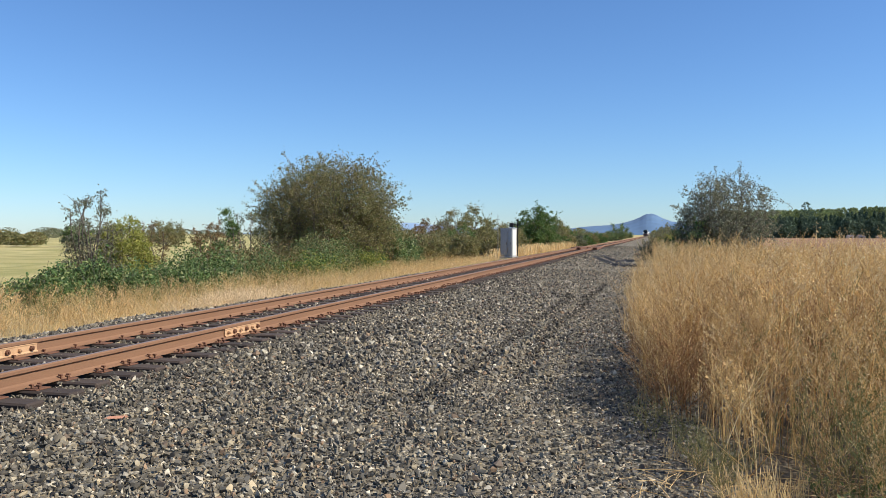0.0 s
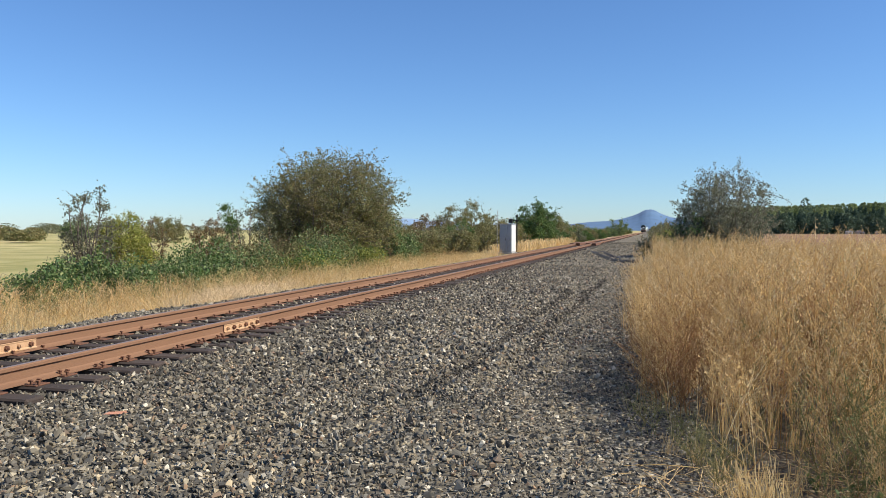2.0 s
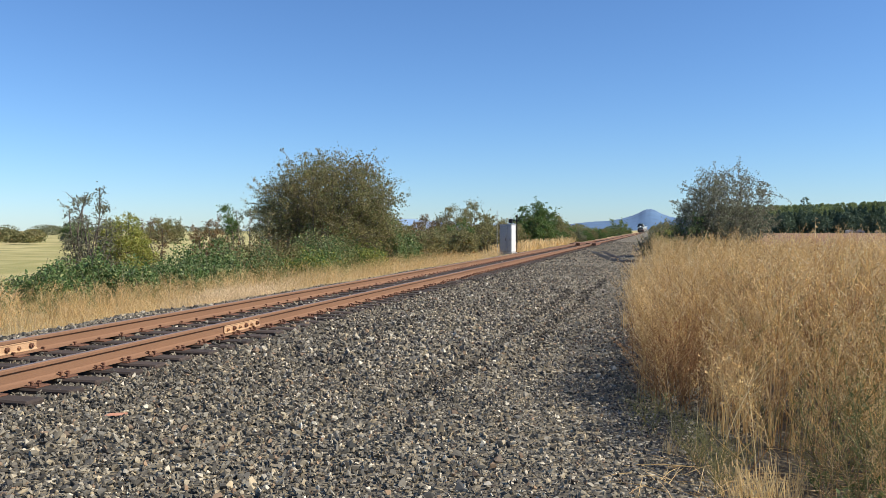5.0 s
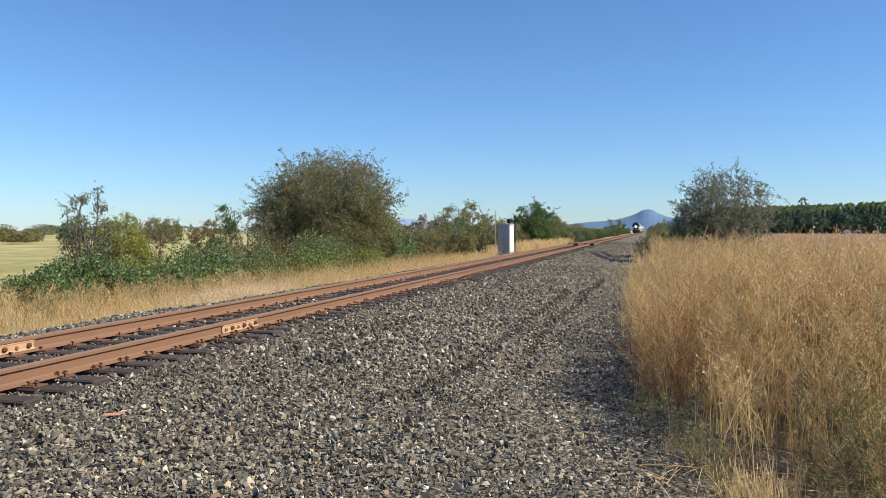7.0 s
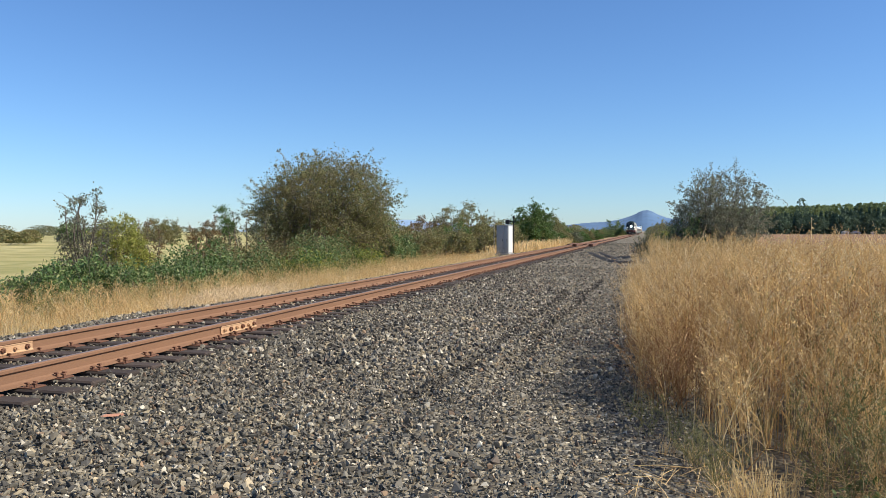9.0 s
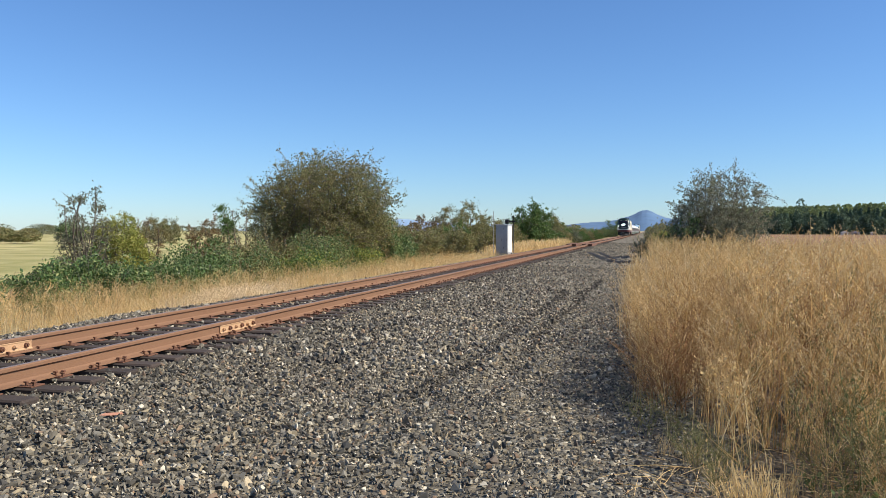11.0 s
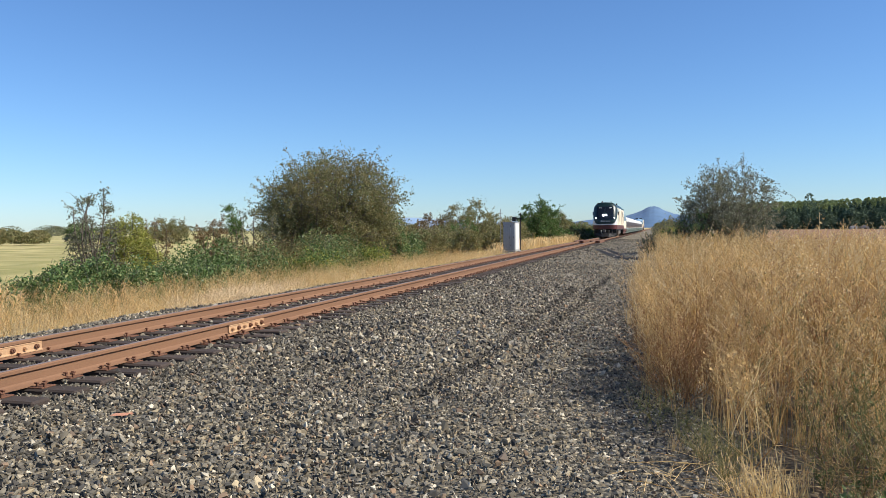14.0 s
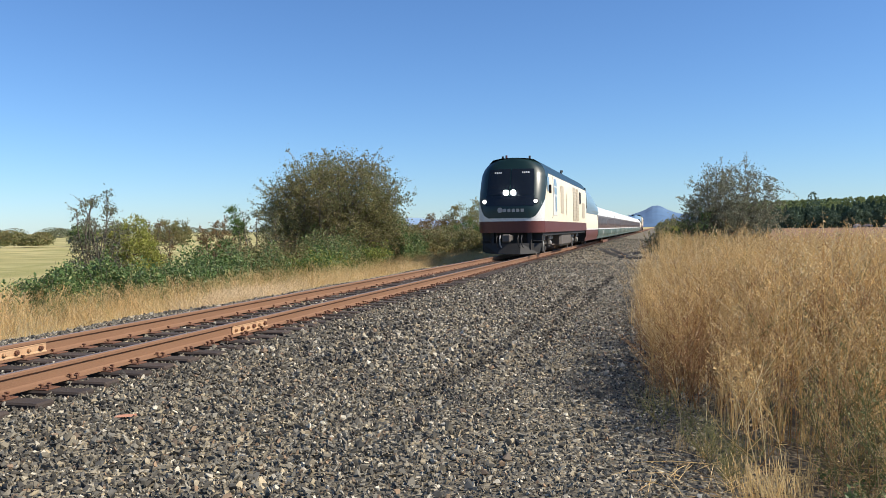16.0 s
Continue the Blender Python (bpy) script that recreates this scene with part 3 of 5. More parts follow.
def locomotive(label):
    t = empty("locomotive", pose(TRACK, 0, 0), label, "locomotive", "train")
    P = lambda name, vf, mat, lab="", parent=t: part(name, bulk(name, *vf, mat, True), None, parent, lab)
    def mask(z0, z1, nz, out):
        g = []
        for z in np.linspace(z0, z1, nz):
            w = 1.0 if z > 2.6 else 0.64 + 0.36 * math.sqrt(max(0.0, (z - 1.74) / 0.86))
            g.append([(u * half_width(z), nose_y(u, z) - out, z) for u in np.linspace(-w, w, 25)])
        return shell(g)
    nose = P("nose", mask(1.74, 4.54, 30, 0.012), "green", "dark green rounded nose and cab front")
    P("nose_corner", nose_patch(-1, 1, 1.74, 2.62, 0.0, 25, 8), "white", "white corners of the nose")
    P("nose_stripe", nose_patch(-1, 1, 1.60, 1.74, 0, 25, 3), "white", "white stripe below the nose")
    P("nose_skirt", nose_patch(-1, 1, 1.08, 1.60, 0, 25, 4), "maroon", "red-brown nose skirt")
    for a, c in ((-0.70, -0.02), (0.02, 0.70)):
        P("windshield", nose_patch(a, c, 2.78, 4.0, 0.026, 10, 8), "glass", "dark windscreen", nose)
    P("nose_panel", nose_patch(-0.72, 0.72, 2.3, 2.76, 0.022, 16, 8), "glass", "glossy black nose panel", nose)
    for a in (-0.52, -0.46, -0.40, -0.34, 0.34, 0.40, 0.46, 0.52):
        P("number_bar", nose_patch(a, a + 0.038, 3.79, 3.87, 0.034, 3, 2), "white", "", nose)
    for k in range(5):
        P("lettering_bar", nose_patch(-0.18 + k * 0.13, -0.09 + k * 0.13, 2.02, 2.16, 0.03, 3, 2), "grey", "", nose)
    part("emblem", drum(0.12, 0.02, "Y", (-0.42, nose_y(-0.28, 2.1) - 0.03, 2.10), 14), "grey", nose, "round grey emblem")
    for s in (-1, 1):
        x = s * 0.17
        h = drum(0.125, 0.10, "Y", (x, nose_y(0.1, 2.9) - 0.04, 2.9), 20, 0.015)
        hl = part("headlight", h, "black", nose, "round headlight")
        # lens drawn wide, so that its shape takes in the headlight's glare
        part("lens", drum(0.115, 0.02, "Y", (x, nose_y(0.1, 2.9) - 0.10, 2.9), 20), "lamp", hl, "shining lens")
        x = s * 1.17
        yy = nose_y(0.77, 2.5)
        h = drum(0.13, 0.12, "Y", (x, yy - 0.02, 2.5), 18, 0.015)
        dl = part("ditch_light", h, "black", nose, "round ditch light")
        part("lens", drum(0.085, 0.02, "Y", (x, yy - 0.09, 2.5), 18), "lamp_side", dl, "shining lens")
        # side walls: green swoop behind the nose, cream beyond, red-brown band below
        ys = lambda z: nose_y(1, z)
        swoop = lambda z: ys(z) + (0.02 if z < 2.6 else 0.02 + 0.75 * ((z - 2.6) / 1.0) ** 1.4)
        edge = [(z, ys(z)) for z in np.linspace(1.74, 3.6, 9)]
        g = [[(s * half_width(z), y, z) for y in np.linspace(ys(z), swoop(z), 3)] for z in np.linspace(1.74, 3.85, 14)]
        P("cab_corner", shell(g, s < 0), "green", "dark green cab corner")
        P("side_wall", side_patch(s, 0, LOCO, 1.60, 3.85, 0, lambda z: swoop(z) if z > 1.74 else ys(z), 10, 14), "cream", "cream painted side wall")
        P("shoulder", side_patch(s, 0, LOCO, 3.85, 4.05, 0, ys, 10, 4), "green" , "dark green upper edge")
        P("side_band", side_patch(s, 0, LOCO, 1.08, 1.60, 0, ys, 10, 4), "maroon", "red-brown lower band")
        for a, c, z0, z1, mat, nm in ((1.5, 2.25, 3.0, 3.68, "teal", "side_window"), (3.7, 5.1, 1.9, 3.78, "white", "cab_door"), (6.7, 8.0, 2.05, 3.5, "sand", "side_hatch"), (9.3, 10.6, 2.0, 3.2, "cream", "side_hatch"),
                                      (12.9, 14.4, 1.68, 3.7, "sand", "louvre"), (14.8, 16.2, 1.68, 3.7, "sand", "louvre"), (16.7, 17.8, 2.8, 3.55, "black", "side_window"), (18.6, 20.4, 1.9, 2.9, "sand", "side_hatch")):
            pan = P(nm, side_patch(s, a, c, z0, z1, 0.018), mat)
            if nm == "cab_door":
                for z2, z3 in ((2.1, 2.85), (2.95, 3.28), (3.36, 3.7)):
                    P("door_pane", side_patch(s, 4.0 + (0.35 if z2 < 2.5 else 0.0), 4.95, z2, z3, 0.026), "teal", "blue-grey door pane", pan)
            if nm == "louvre":
                for k in range(11):
                    z = z0 + (z1 - z0) * (k + 0.5) / 11
                    q = box(s * (half_width(z) + 0.02) - 0.008, s * (half_width(z) + 0.02) + 0.008, a + 0.05, c - 0.05, z - 0.03, z + 0.02, 0.004)
                    part("slat", q, "sand", pan)
        part("handrail", bulk("handrail", *tube([(s * 1.53, 3.05, 1.75), (s * 1.60, 3.05, 1.85), (s * 1.60, 3.05, 3.0), (s * 1.52, 3.05, 3.1)], [0.012] * 4, 6), "white"), None, t)
        part("cab_step", box(s * 1.40 - 0.12, s * 1.40 + 0.12, 3.1, 4.0, 0.45, 0.5, 0.01), "iron", t)
        part("mirror", box(s * 1.62 - 0.06, s * 1.62 + 0.06, 1.75, 1.82, 2.9, 3.3, 0.02), "black", t)
    # roof
    def roof(y0, y1, front=None):
        prof = [(half_width(z), z) for z in (4.05, 4.2, 4.35, 4.46, 4.52)] + [(0, 4.54)]
        prof = prof + [(-x, z) for x, z in reversed(prof[:-1])]
        return shell([[(x, max(y, nose_y(x / max(0.3, half_width(min(z, 4.3))), z)) if y < 1.0 else y, z) for y in np.linspace(y0, y1, 10)] for x, z in prof], True)
    P("roof", roof(0.3, LOCO), "green", "dark green curved roof")
    for y, w, l, h in ((5.0, 0.7, 1.6, 0.02), (9.5, 0.7, 2.4, 0.03), (15.0, 0.7, 3.0, 0.02)):
        part("roof_hatch", box(-w, w, y, y + l, 4.32, 4.54 + h, 0.05), "iron", t, "dark roof hatch with vents")
    for x, y, h in ((-0.55, 1.5, 0.22), (-0.38, 1.5, 0.26), (0.7, 1.6, 0.22), (0.0, 2.2, 0.16)):
        part("roof_antenna", drum(0.05, h, "Z", (x, y, 4.44 + h / 2), 8, 0.01), "maroon" if x == -0.38 else "black", t)
    horn = drum(0.09, 0.5, "Y", (0.9, 12.2, 4.62), 10, 0.0, 0.03)
    block(horn, 0.85, 0.95, 12.1, 12.3, 4.3, 4.62, 0.01)
    part("horn", horn, "black", t, "dark roof horn")
    part("rear_wall", box(-1.48, 1.48, LOCO - 0.05, LOCO - 0.002, 1.1, 4.05, 0.01), "black", t)
    # underframe
    part("underframe", box(-1.42, 1.42, 0.75, LOCO - 0.1, 0.92, 1.12, 0.02), "black", t)
    part("fuel_tank", box(-1.35, 1.35, 8.3, 13.2, 0.28, 0.98, 0.12), "iron", t, "dusty fuel tank")
    bm = bmesh.new()
    pts = [(-1.40, 0.70, 0.60), (-0.5, 0.05, 0.60), (0.5, 0.05, 0.60), (1.40, 0.70, 0.60)]
    low = [(-1.25, 0.6, 0.14), (-0.5, -0.12, 0.12), (0.5, -0.12, 0.12), (1.25, 0.6, 0.14)]
    for off in (0.0, 0.05):
        a = [bm.verts.new((x, y + off, z)) for x, y, z in pts]
        c = [bm.verts.new((x, y + off, z)) for x, y, z in low]
        for i in range(3):
            bm.faces.new((a[i], a[i + 1], c[i + 1], c[i]))
    part("snow_plough", bm, "black", t, "dark steel pilot plough")
    # beam carried low as a black backing for the shaded recess
    part("pilot_beam_backing", box(-1.4, 1.4, 0.72, 0.95, 0.2, 1.1, 0.03), "black", t)
    for s in (-1, 1):
        part("pilot_post", box(s * 0.85 - 0.09, s * 0.85 + 0.09, 0.3, 0.66, 0.3, 1.1, 0.02), "black", t)
        part("front_step", box(s * 1.2 - 0.2, s * 1.2 + 0.2, 0.45, 0.65, 0.68, 0.72, 0.01), "black", t)
    c = box(-0.13, 0.13, -0.55, 0.3, 0.72, 0.98, 0.04)
    block(c, -0.2, 0.16, -0.75, -0.5, 0.66, 1.02, 0.05)
    part("coupler", c, "iron", t, "front knuckle coupler")
    for x in (-0.55, -0.4, 0.42, 0.58):
        part("air_hose", bulk("air_hose", *tube([(x, -0.1, 0.95), (x, -0.28, 0.8), (x + 0.03, -0.3, 0.55), (x + 0.08, -0.22, 0.42)], [0.03] * 4, 6), "grey" if x == -0.4 else "black"), None, t)
    for y in (4.1, 17.6):
        bogie(t, y, (-1.37, 1.37))
    return t


def car_width(z, top):
    k = z - (top - 3.35)
    return float(np.interp(k, [0.3, 0.75, 1.6, 2.5, 2.9, 3.12, 3.27, 3.35], [1.36, 1.46, 1.47, 1.40, 1.24, 0.98, 0.55, 0.0])) if z > 0.6 else 1.36


def body_bands(t, length, top_of, n=8, fin=False):
    """Walls and roof of a low car in coloured bands; top_of(y): roof height along the car."""
    def wall(s, z0, z1, y0=0.0, y1=length, out=0.0):
        g = []
        for k in np.linspace(0, 1, 6):
            row = []
            for y in np.linspace(y0, y1, n):
                top = top_of(y)
                lift = lambda z: z if z < 2.3 else 2.3 + (z - 2.3) * (top - 2.3) / (3.35 - 2.3)
                z = z0 + (z1 - z0) * k
                row.append((s * ((half_width(lift(z) * 4.54 / top) if fin and z > 2.3 else car_width(z, 3.35)) + out), y, lift(z)))
            g.append(row)
        return shell(g, s < 0)
    for s in (-1, 1):
        for z0, z1, mat, nm in ((0.32, 1.10, "moss" if not fin else "maroon", "skirt"), (1.10, 1.20, "white", "stripe"), (1.20, 2.30, "brown" if not fin else "cream", "window_band"), (2.30, 3.35, "white" if not fin else "teal", "roof_side")):
            part(nm, bulk(nm, *wall(s, z0, z1), mat, True), None, t)
        if not fin:
            for k in range(6):
                y = 1.0 + k * (length - 2.0) / 6
                part("window", bulk("window", *wall(s, 1.45, 2.15, y, y + 1.35, 0.008), "tinted"), None, t)
            for k in range(3):
                y = 1.2 + k * 4.2
                part("skirt_door", bulk("skirt_door", *wall(s, 0.4, 1.0, y, y + 1.6, 0.01), "grey" if k == 1 else "moss"), None, t)


CAR = 13.14


def coach():
    t = empty("passenger_coach", pose(TRACK, 0, 0), "low white coach with a brown window band and green skirt", "train coach", "train")
    body_bands(t, CAR - 0.18, lambda y: 3.35)
    for y in (0.0, CAR - 0.24):
        part("end_wall", box(-1.34, 1.34, y, y + 0.05, 0.4, 2.5, 0.05), "black", t)
    part("gangway", box(-0.7, 0.7, CAR - 0.18, CAR - 0.01, 0.7, 2.75, 0.04), "black", t, "black folded gangway")
    part("underframe", box(-1.3, 1.3, 0.1, CAR - 0.5, 0.3, 0.42, 0.02), "black", t)
    w = drum(0.44, 0.13, "X", (-0.7525, 0, 0), 20, 0.02)
    o = drum(0.44, 0.13, "X", (0.7525, 0, 0), 20, 0.02)
    me = bpy.data.meshes.new("tmp")
    o.to_mesh(me), o.free()
    w.from_mesh(me)
    part("wheelset", w, "iron", t, "steel wheels", pose(0, CAR - 0.2, 0.44))
    return t


FIN = 11.6


def fin_car(flip):
    t = empty("baggage_car", pose(TRACK, 0, 0), "cream end car with a grey-blue fin sloping down from the locomotive", "train coach", "train")
    rise = lambda y: 3.35 + 1.10 * max(0.0, 1 - ((y if not flip else FIN - 0.35 - y) / 11.0) ** 1.7)
    body_bands(t, FIN - 0.35, rise, 14, True)
    for y in (0.0, FIN - 0.36):
        part("end_wall", box(-1.34, 1.34, y, y + 0.05, 0.4, 3.2, 0.05), "black", t)
    part("underframe", box(-1.3, 1.3, 0.1, FIN - 0.5, 0.3, 0.42, 0.02), "black", t)
    bogie(t, 5.6, (-1.0, 1.0), 0.7525, 0.44, 1.0)
    return t


SPEED, FRONT = 35.15, 36.2
TRAIN = []   # thing, how far behind the train's front it starts, turned round or not
TRAIN.append((locomotive("dark green, cream and red-brown diesel locomotive, headlights on"), 0.0, 0))
TRAIN.append((fin_car(False), LOCO + 0.45, 0))
first = coach()
at = LOCO + 0.45 + FIN
for i in range(11):
    TRAIN.append((first if i == 0 else copy_thing(first, pose(TRACK, 0, 0)), at, 0))
    at += CAR
TRAIN.append((fin_car(True), at, 0))
at += FIN + 0.3
tail = copy_thing(TRAIN[0][0], pose(TRACK, 0, 0))
tagged(tail, "cream and dark green locomotive at the rear of the train")
TRAIN.append((tail, at + LOCO, 180))


# ---- trees and shrubs ----
def crown_tree(name, label, category, x, y, top, width, mat, seed, base=None, stems=9, twigs=9, n_leaves=9000, leaf=0.11, lean=0.0, low=0.12, trunk_r=0.0, spread=0.16, group="", wild=0.25, heap=0.22):
    """A many-stemmed tree: stems fan out from the base to an uneven crown, twigs end in short sprays that carry the leaves. heap: share of leaves in tufts at the stems' ends."""
    rng = np.random.default_rng(seed)
    z0 = float(height(x, y)) if base is None else base
    H = top - z0
    t = empty(name, pose(x, y, z0), label, category, group)
    trunk_r = trunk_r or 0.011 * H
    wood, sprays, ends = [], [], []
    for s in range(stems):
        a = 2 * np.pi * (s * 0.618 + rng.uniform(-0.08, 0.08))
        el = np.arcsin(np.clip((s + 0.5) / stems * 1.28 - 0.28, -0.3, 1))
        rr = rng.uniform(0.74, 1.0) * (1 + rng.normal(0, wild * 0.18))
        rad = width / 2 * max(0.0, np.cos(el)) ** 0.95 * rr
        hz = H * (0.42 + 0.55 * np.sign(el) * abs(np.sin(el)) ** 0.95 * rr)
        end = np.array([np.cos(a) * rad + lean * hz, np.sin(a) * rad, max(hz, 0.12 * H)])
        k = np.linspace(0, 1, 7)[:, None]
        bend = np.array([np.cos(a), np.sin(a), 0]) * rad * 0.25
        P = k * end + np.sin(np.pi * k) * (bend * 0.5 + rng.normal(0, 0.05 * H, 3) * (1, 1, 0.4))
        P[:, 2] = end[2] * k[:, 0] ** 0.85
        ends.append(P[5] * 0.35 + P[6] * 0.65)
        wood.append(tube(P, np.linspace(trunk_r * rng.uniform(0.6, 1), 0.012, 7), 5))
        for _ in range(twigs):
            u = rng.uniform(low, 1.0)
            i = min(5, int(u * 6))
            start = P[i] + (P[i + 1] - P[i]) * (u * 6 - i)
            d = rng.normal(0, 1, 3) + np.array([np.cos(a), np.sin(a), 0]) * 0.7 + (lean * 1.2, 0, 0.35)
            d /= np.linalg.norm(d)
            L = min(width, H) * rng.uniform(0.10, 0.22) * (1.2 - 0.5 * u) * (1 + wild * rng.uniform(0, 1.2))
            mid = start + d * L * 0.5 + (0, 0, 0.06 * L)
            tip = start + d * L + rng.normal(0, 0.08 * L, 3)
            tip[2] = max(tip[2], 0.12)
            wood.append(tube([start, mid, tip], [0.018, 0.011, 0.004], 3))
            for v in (0.35, 0.65, 0.9, 1.0):
                foot = start + (mid - start) * v * 2 if v < 0.5 else mid + (tip - mid) * (v * 2 - 1)
                reach = (d * 0.8 + rng.normal(0, 0.75, 3)) * spread * rng.uniform(0.7, 1.6)
                sprays.append((foot, np.maximum(foot + reach, (-1e3, -1e3, 0.08))))
    T = np.array(sprays)
    w = np.array((0.003, 0.003, 0.004))
    V = np.stack([T[:, 0] - w, T[:, 0] + w, T[:, 1] + w * 0.4, T[:, 1] - w * 0.4], 1).reshape(-1, 3)
    wood.append((V, np.arange(len(V)).reshape(-1, 4)))
    part("trunk", bulk("trunk", *join(wood), "bark"), None, t, "grey twiggy stems and limbs")
    n = n_leaves
    pick = rng.integers(0, len(T), n)
    u = rng.uniform(0.1, 1.1, n)[:, None]
    pos = T[pick, 0] + (T[pick, 1] - T[pick, 0]) * u + rng.normal(0, 1, (n, 3)) * spread * 0.28
    # rounded tufts of leaves at the ends of the stems
    E = np.array(ends)[rng.integers(0, len(ends), n)]
    ball = E + rng.normal(0, 1, (n, 3)) * max(0.13, 0.055 * min(width, H)) * np.array((1.0, 1.0, 0.8))
    pos = np.where((rng.random(n) < heap)[:, None], ball, pos)
    pos[:, 2] = np.maximum(pos[:, 2], 0.05)
    part("crown", bulk("crown", *leaves(rng, pos, leaf), mat), None, t)
    return t


def bramble(x, y, wx, wy, top, seed, mat="leaf_dark", n=2600, leaf=0.10, label="dense dark green bramble thicket in dry grass", extra=None):
    """A mound of arching canes covered with leaves."""
    rng = np.random.default_rng(seed)
    z0 = float(height(x, y))
    t = empty("bramble_bush", pose(x, y, z0), label, "bush", "brambles along the track")
    H = top - z0
    wood, C = [], []
    lumps = [(rng.uniform(-0.42, 0.42) * wx, rng.uniform(-0.42, 0.42) * wy, rng.uniform(0.55, 1.0)) for _ in range(9)]
    for cx, cy, k in lumps:
        for _ in range(2):
            a = rng.uniform(0, 2 * np.pi)
            r = rng.uniform(0.3, 0.7)
            wood.append(tube([(cx, cy, 0), (cx + 0.4 * r * np.cos(a), cy + 0.4 * r * np.sin(a), H * k * 0.9), (cx + r * 1.1 * np.cos(a), cy + r * 1.1 * np.sin(a), H * k * rng.uniform(0.8, 1.08)), (cx + r * 1.6 * np.cos(a), cy + r * 1.6 * np.sin(a), H * k * 0.55)], [0.008, 0.007, 0.005, 0.003], 3))
        m = n // len(lumps)
        d = rng.normal(size=(m, 3))
        d /= np.linalg.norm(d, axis=1)[:, None]
        d[:, 2] = np.abs(d[:, 2])
        rr = rng.uniform(0.35, 1.0, (m, 1)) ** 0.35 * (1 + 0.10 * np.sin(d[:, :1] * 7 + seed) + 0.10 * np.sin(d[:, 1:2] * 9 + cx) + 0.08 * np.sin(d[:, 2:] * 13 + cy)) + np.abs(rng.normal(0, 0.05, (m, 1)))
        C.append(d * rr * (0.30 * wx, 0.30 * wy, H * k) + (cx, cy, 0.02))
    part("cane", bulk("cane", *join(wood), "bark"), None, t, "thorny brown canes")
    C = np.concatenate(C)
    if extra:
        sel = rng.random(len(C)) < extra[1]
        part("foliage", bulk("foliage", *leaves(rng, C[sel], leaf), extra[0]), None, t)
        C = C[~sel]
    part("foliage", bulk("foliage", *leaves(rng, C, leaf), mat), None, t)
    return t


# big rounded tree behind the brambles, and its neighbours
crown_tree("tree", "broad rounded olive-green tree turning brown, behind brambles", "tree", -17.0, 40.5, 5.8, 7.5, "leaf_olive", 11, stems=110, twigs=16, n_leaves=100000, leaf=0.095, spread=0.2, low=0.2, wild=0.2, heap=0.25)
crown_tree("tree", "slender young tree with sparse green leaves", "tree", -19.0, 34.0, 2.95, 1.3, "leaf_green", 12, stems=5, twigs=16, n_leaves=5000, leaf=0.08, spread=0.13)
crown_tree("tree", "thin twiggy tree with sparse leaves", "tree", -18.6, 35.2, 2.9, 2.6, "leaf_grey", 29, stems=8, twigs=9, n_leaves=3000, leaf=0.08, spread=0.12)
crown_tree("tree", "slim tree of bare grey twigs with few leaves", "tree", -20.3, 25.9, 3.2, 1.8, "leaf_grey", 13, stems=20, twigs=16, n_leaves=5500, leaf=0.075, spread=0.10, wild=0.4)
crown_tree("tree", "small rounded tree with yellow-green leaves", "tree", -20.0, 27.5, 2.15, 2.0, "leaf_yellow", 43, stems=22, twigs=13, n_leaves=17000, leaf=0.08, spread=0.13, low=0.05)
crown_tree("tree", "twiggy small tree with few brown leaves", "tree", -23.0, 33.7, 2.35, 1.5, "leaf_brown", 14, stems=8, twigs=10, n_leaves=2400, leaf=0.07, spread=0.10)
crown_tree("tree", "rounded olive-brown tree at the end of the meadow", "tree", -83.0, 126.0, 3.9, 7.2, "leaf_olive", 15, stems=16, twigs=12, n_leaves=6000, leaf=0.24, spread=0.4)
crown_tree("shrub", "rusty orange-brown shrub behind the brambles", "shrub", -27.0, 45.5, 2.15, 2.3, "leaf_brown", 16, stems=12, twigs=12, n_leaves=7000, leaf=0.09)
crown_tree("shrub", "grey-green shrub at the end of the meadow", "shrub", -90.0, 120.0, 3.0, 5.0, "leaf_grey", 17, stems=10, twigs=10, n_leaves=4500, leaf=0.24, spread=0.4)
crown_tree("tree", "dark rounded tree at the end of the meadow", "tree", -101.0, 125.5, 3.4, 4.6, "leaf_dark", 18, stems=12, twigs=10, n_leaves=5000, leaf=0.26, spread=0.35)
crown_tree("shrub", "brown-green shrub beyond the brambles", "shrub", -30.0, 93.0, 3.0, 4.6, "leaf_olive", 19, stems=9, twigs=10, n_leaves=9000, leaf=0.14, spread=0.22)
crown_tree("shrub", "reddish brown shrub beyond the brambles", "shrub", -22.0, 80.0, 3.4, 5.4, "leaf_brown", 20, stems=10, twigs=11, n_leaves=12000, leaf=0.12, spread=0.24)
crown_tree("shrub", "rounded olive shrub beside the cabinet", "shrub", -17.5, 76.0, 4.3, 5.8, "leaf_olive", 21, stems=14, twigs=12, n_leaves=16000, leaf=0.13, spread=0.24)
crown_tree("shrub", "fresh green shrub beside the track", "shrub", -15.2, 62.5, 2.3, 3.4, "leaf_green", 22, stems=9, twigs=10, n_leaves=6000, leaf=0.10)
crown_tree("tree", "bright green tree with wind-swept shoots", "tree", -13.2, 90.0, 4.6, 5.0, "leaf_green", 23, stems=20, twigs=14, n_leaves=22000, leaf=0.15, spread=0.24, lean=0.12, wild=0.5)
crown_tree("tree", "olive-green tree beside the track", "tree", -13.4, 110.0, 4.1, 5.0, "leaf_olive", 24, stems=13, twigs=12, n_leaves=8500, leaf=0.15, spread=0.26)
rng = np.random.default_rng(77)
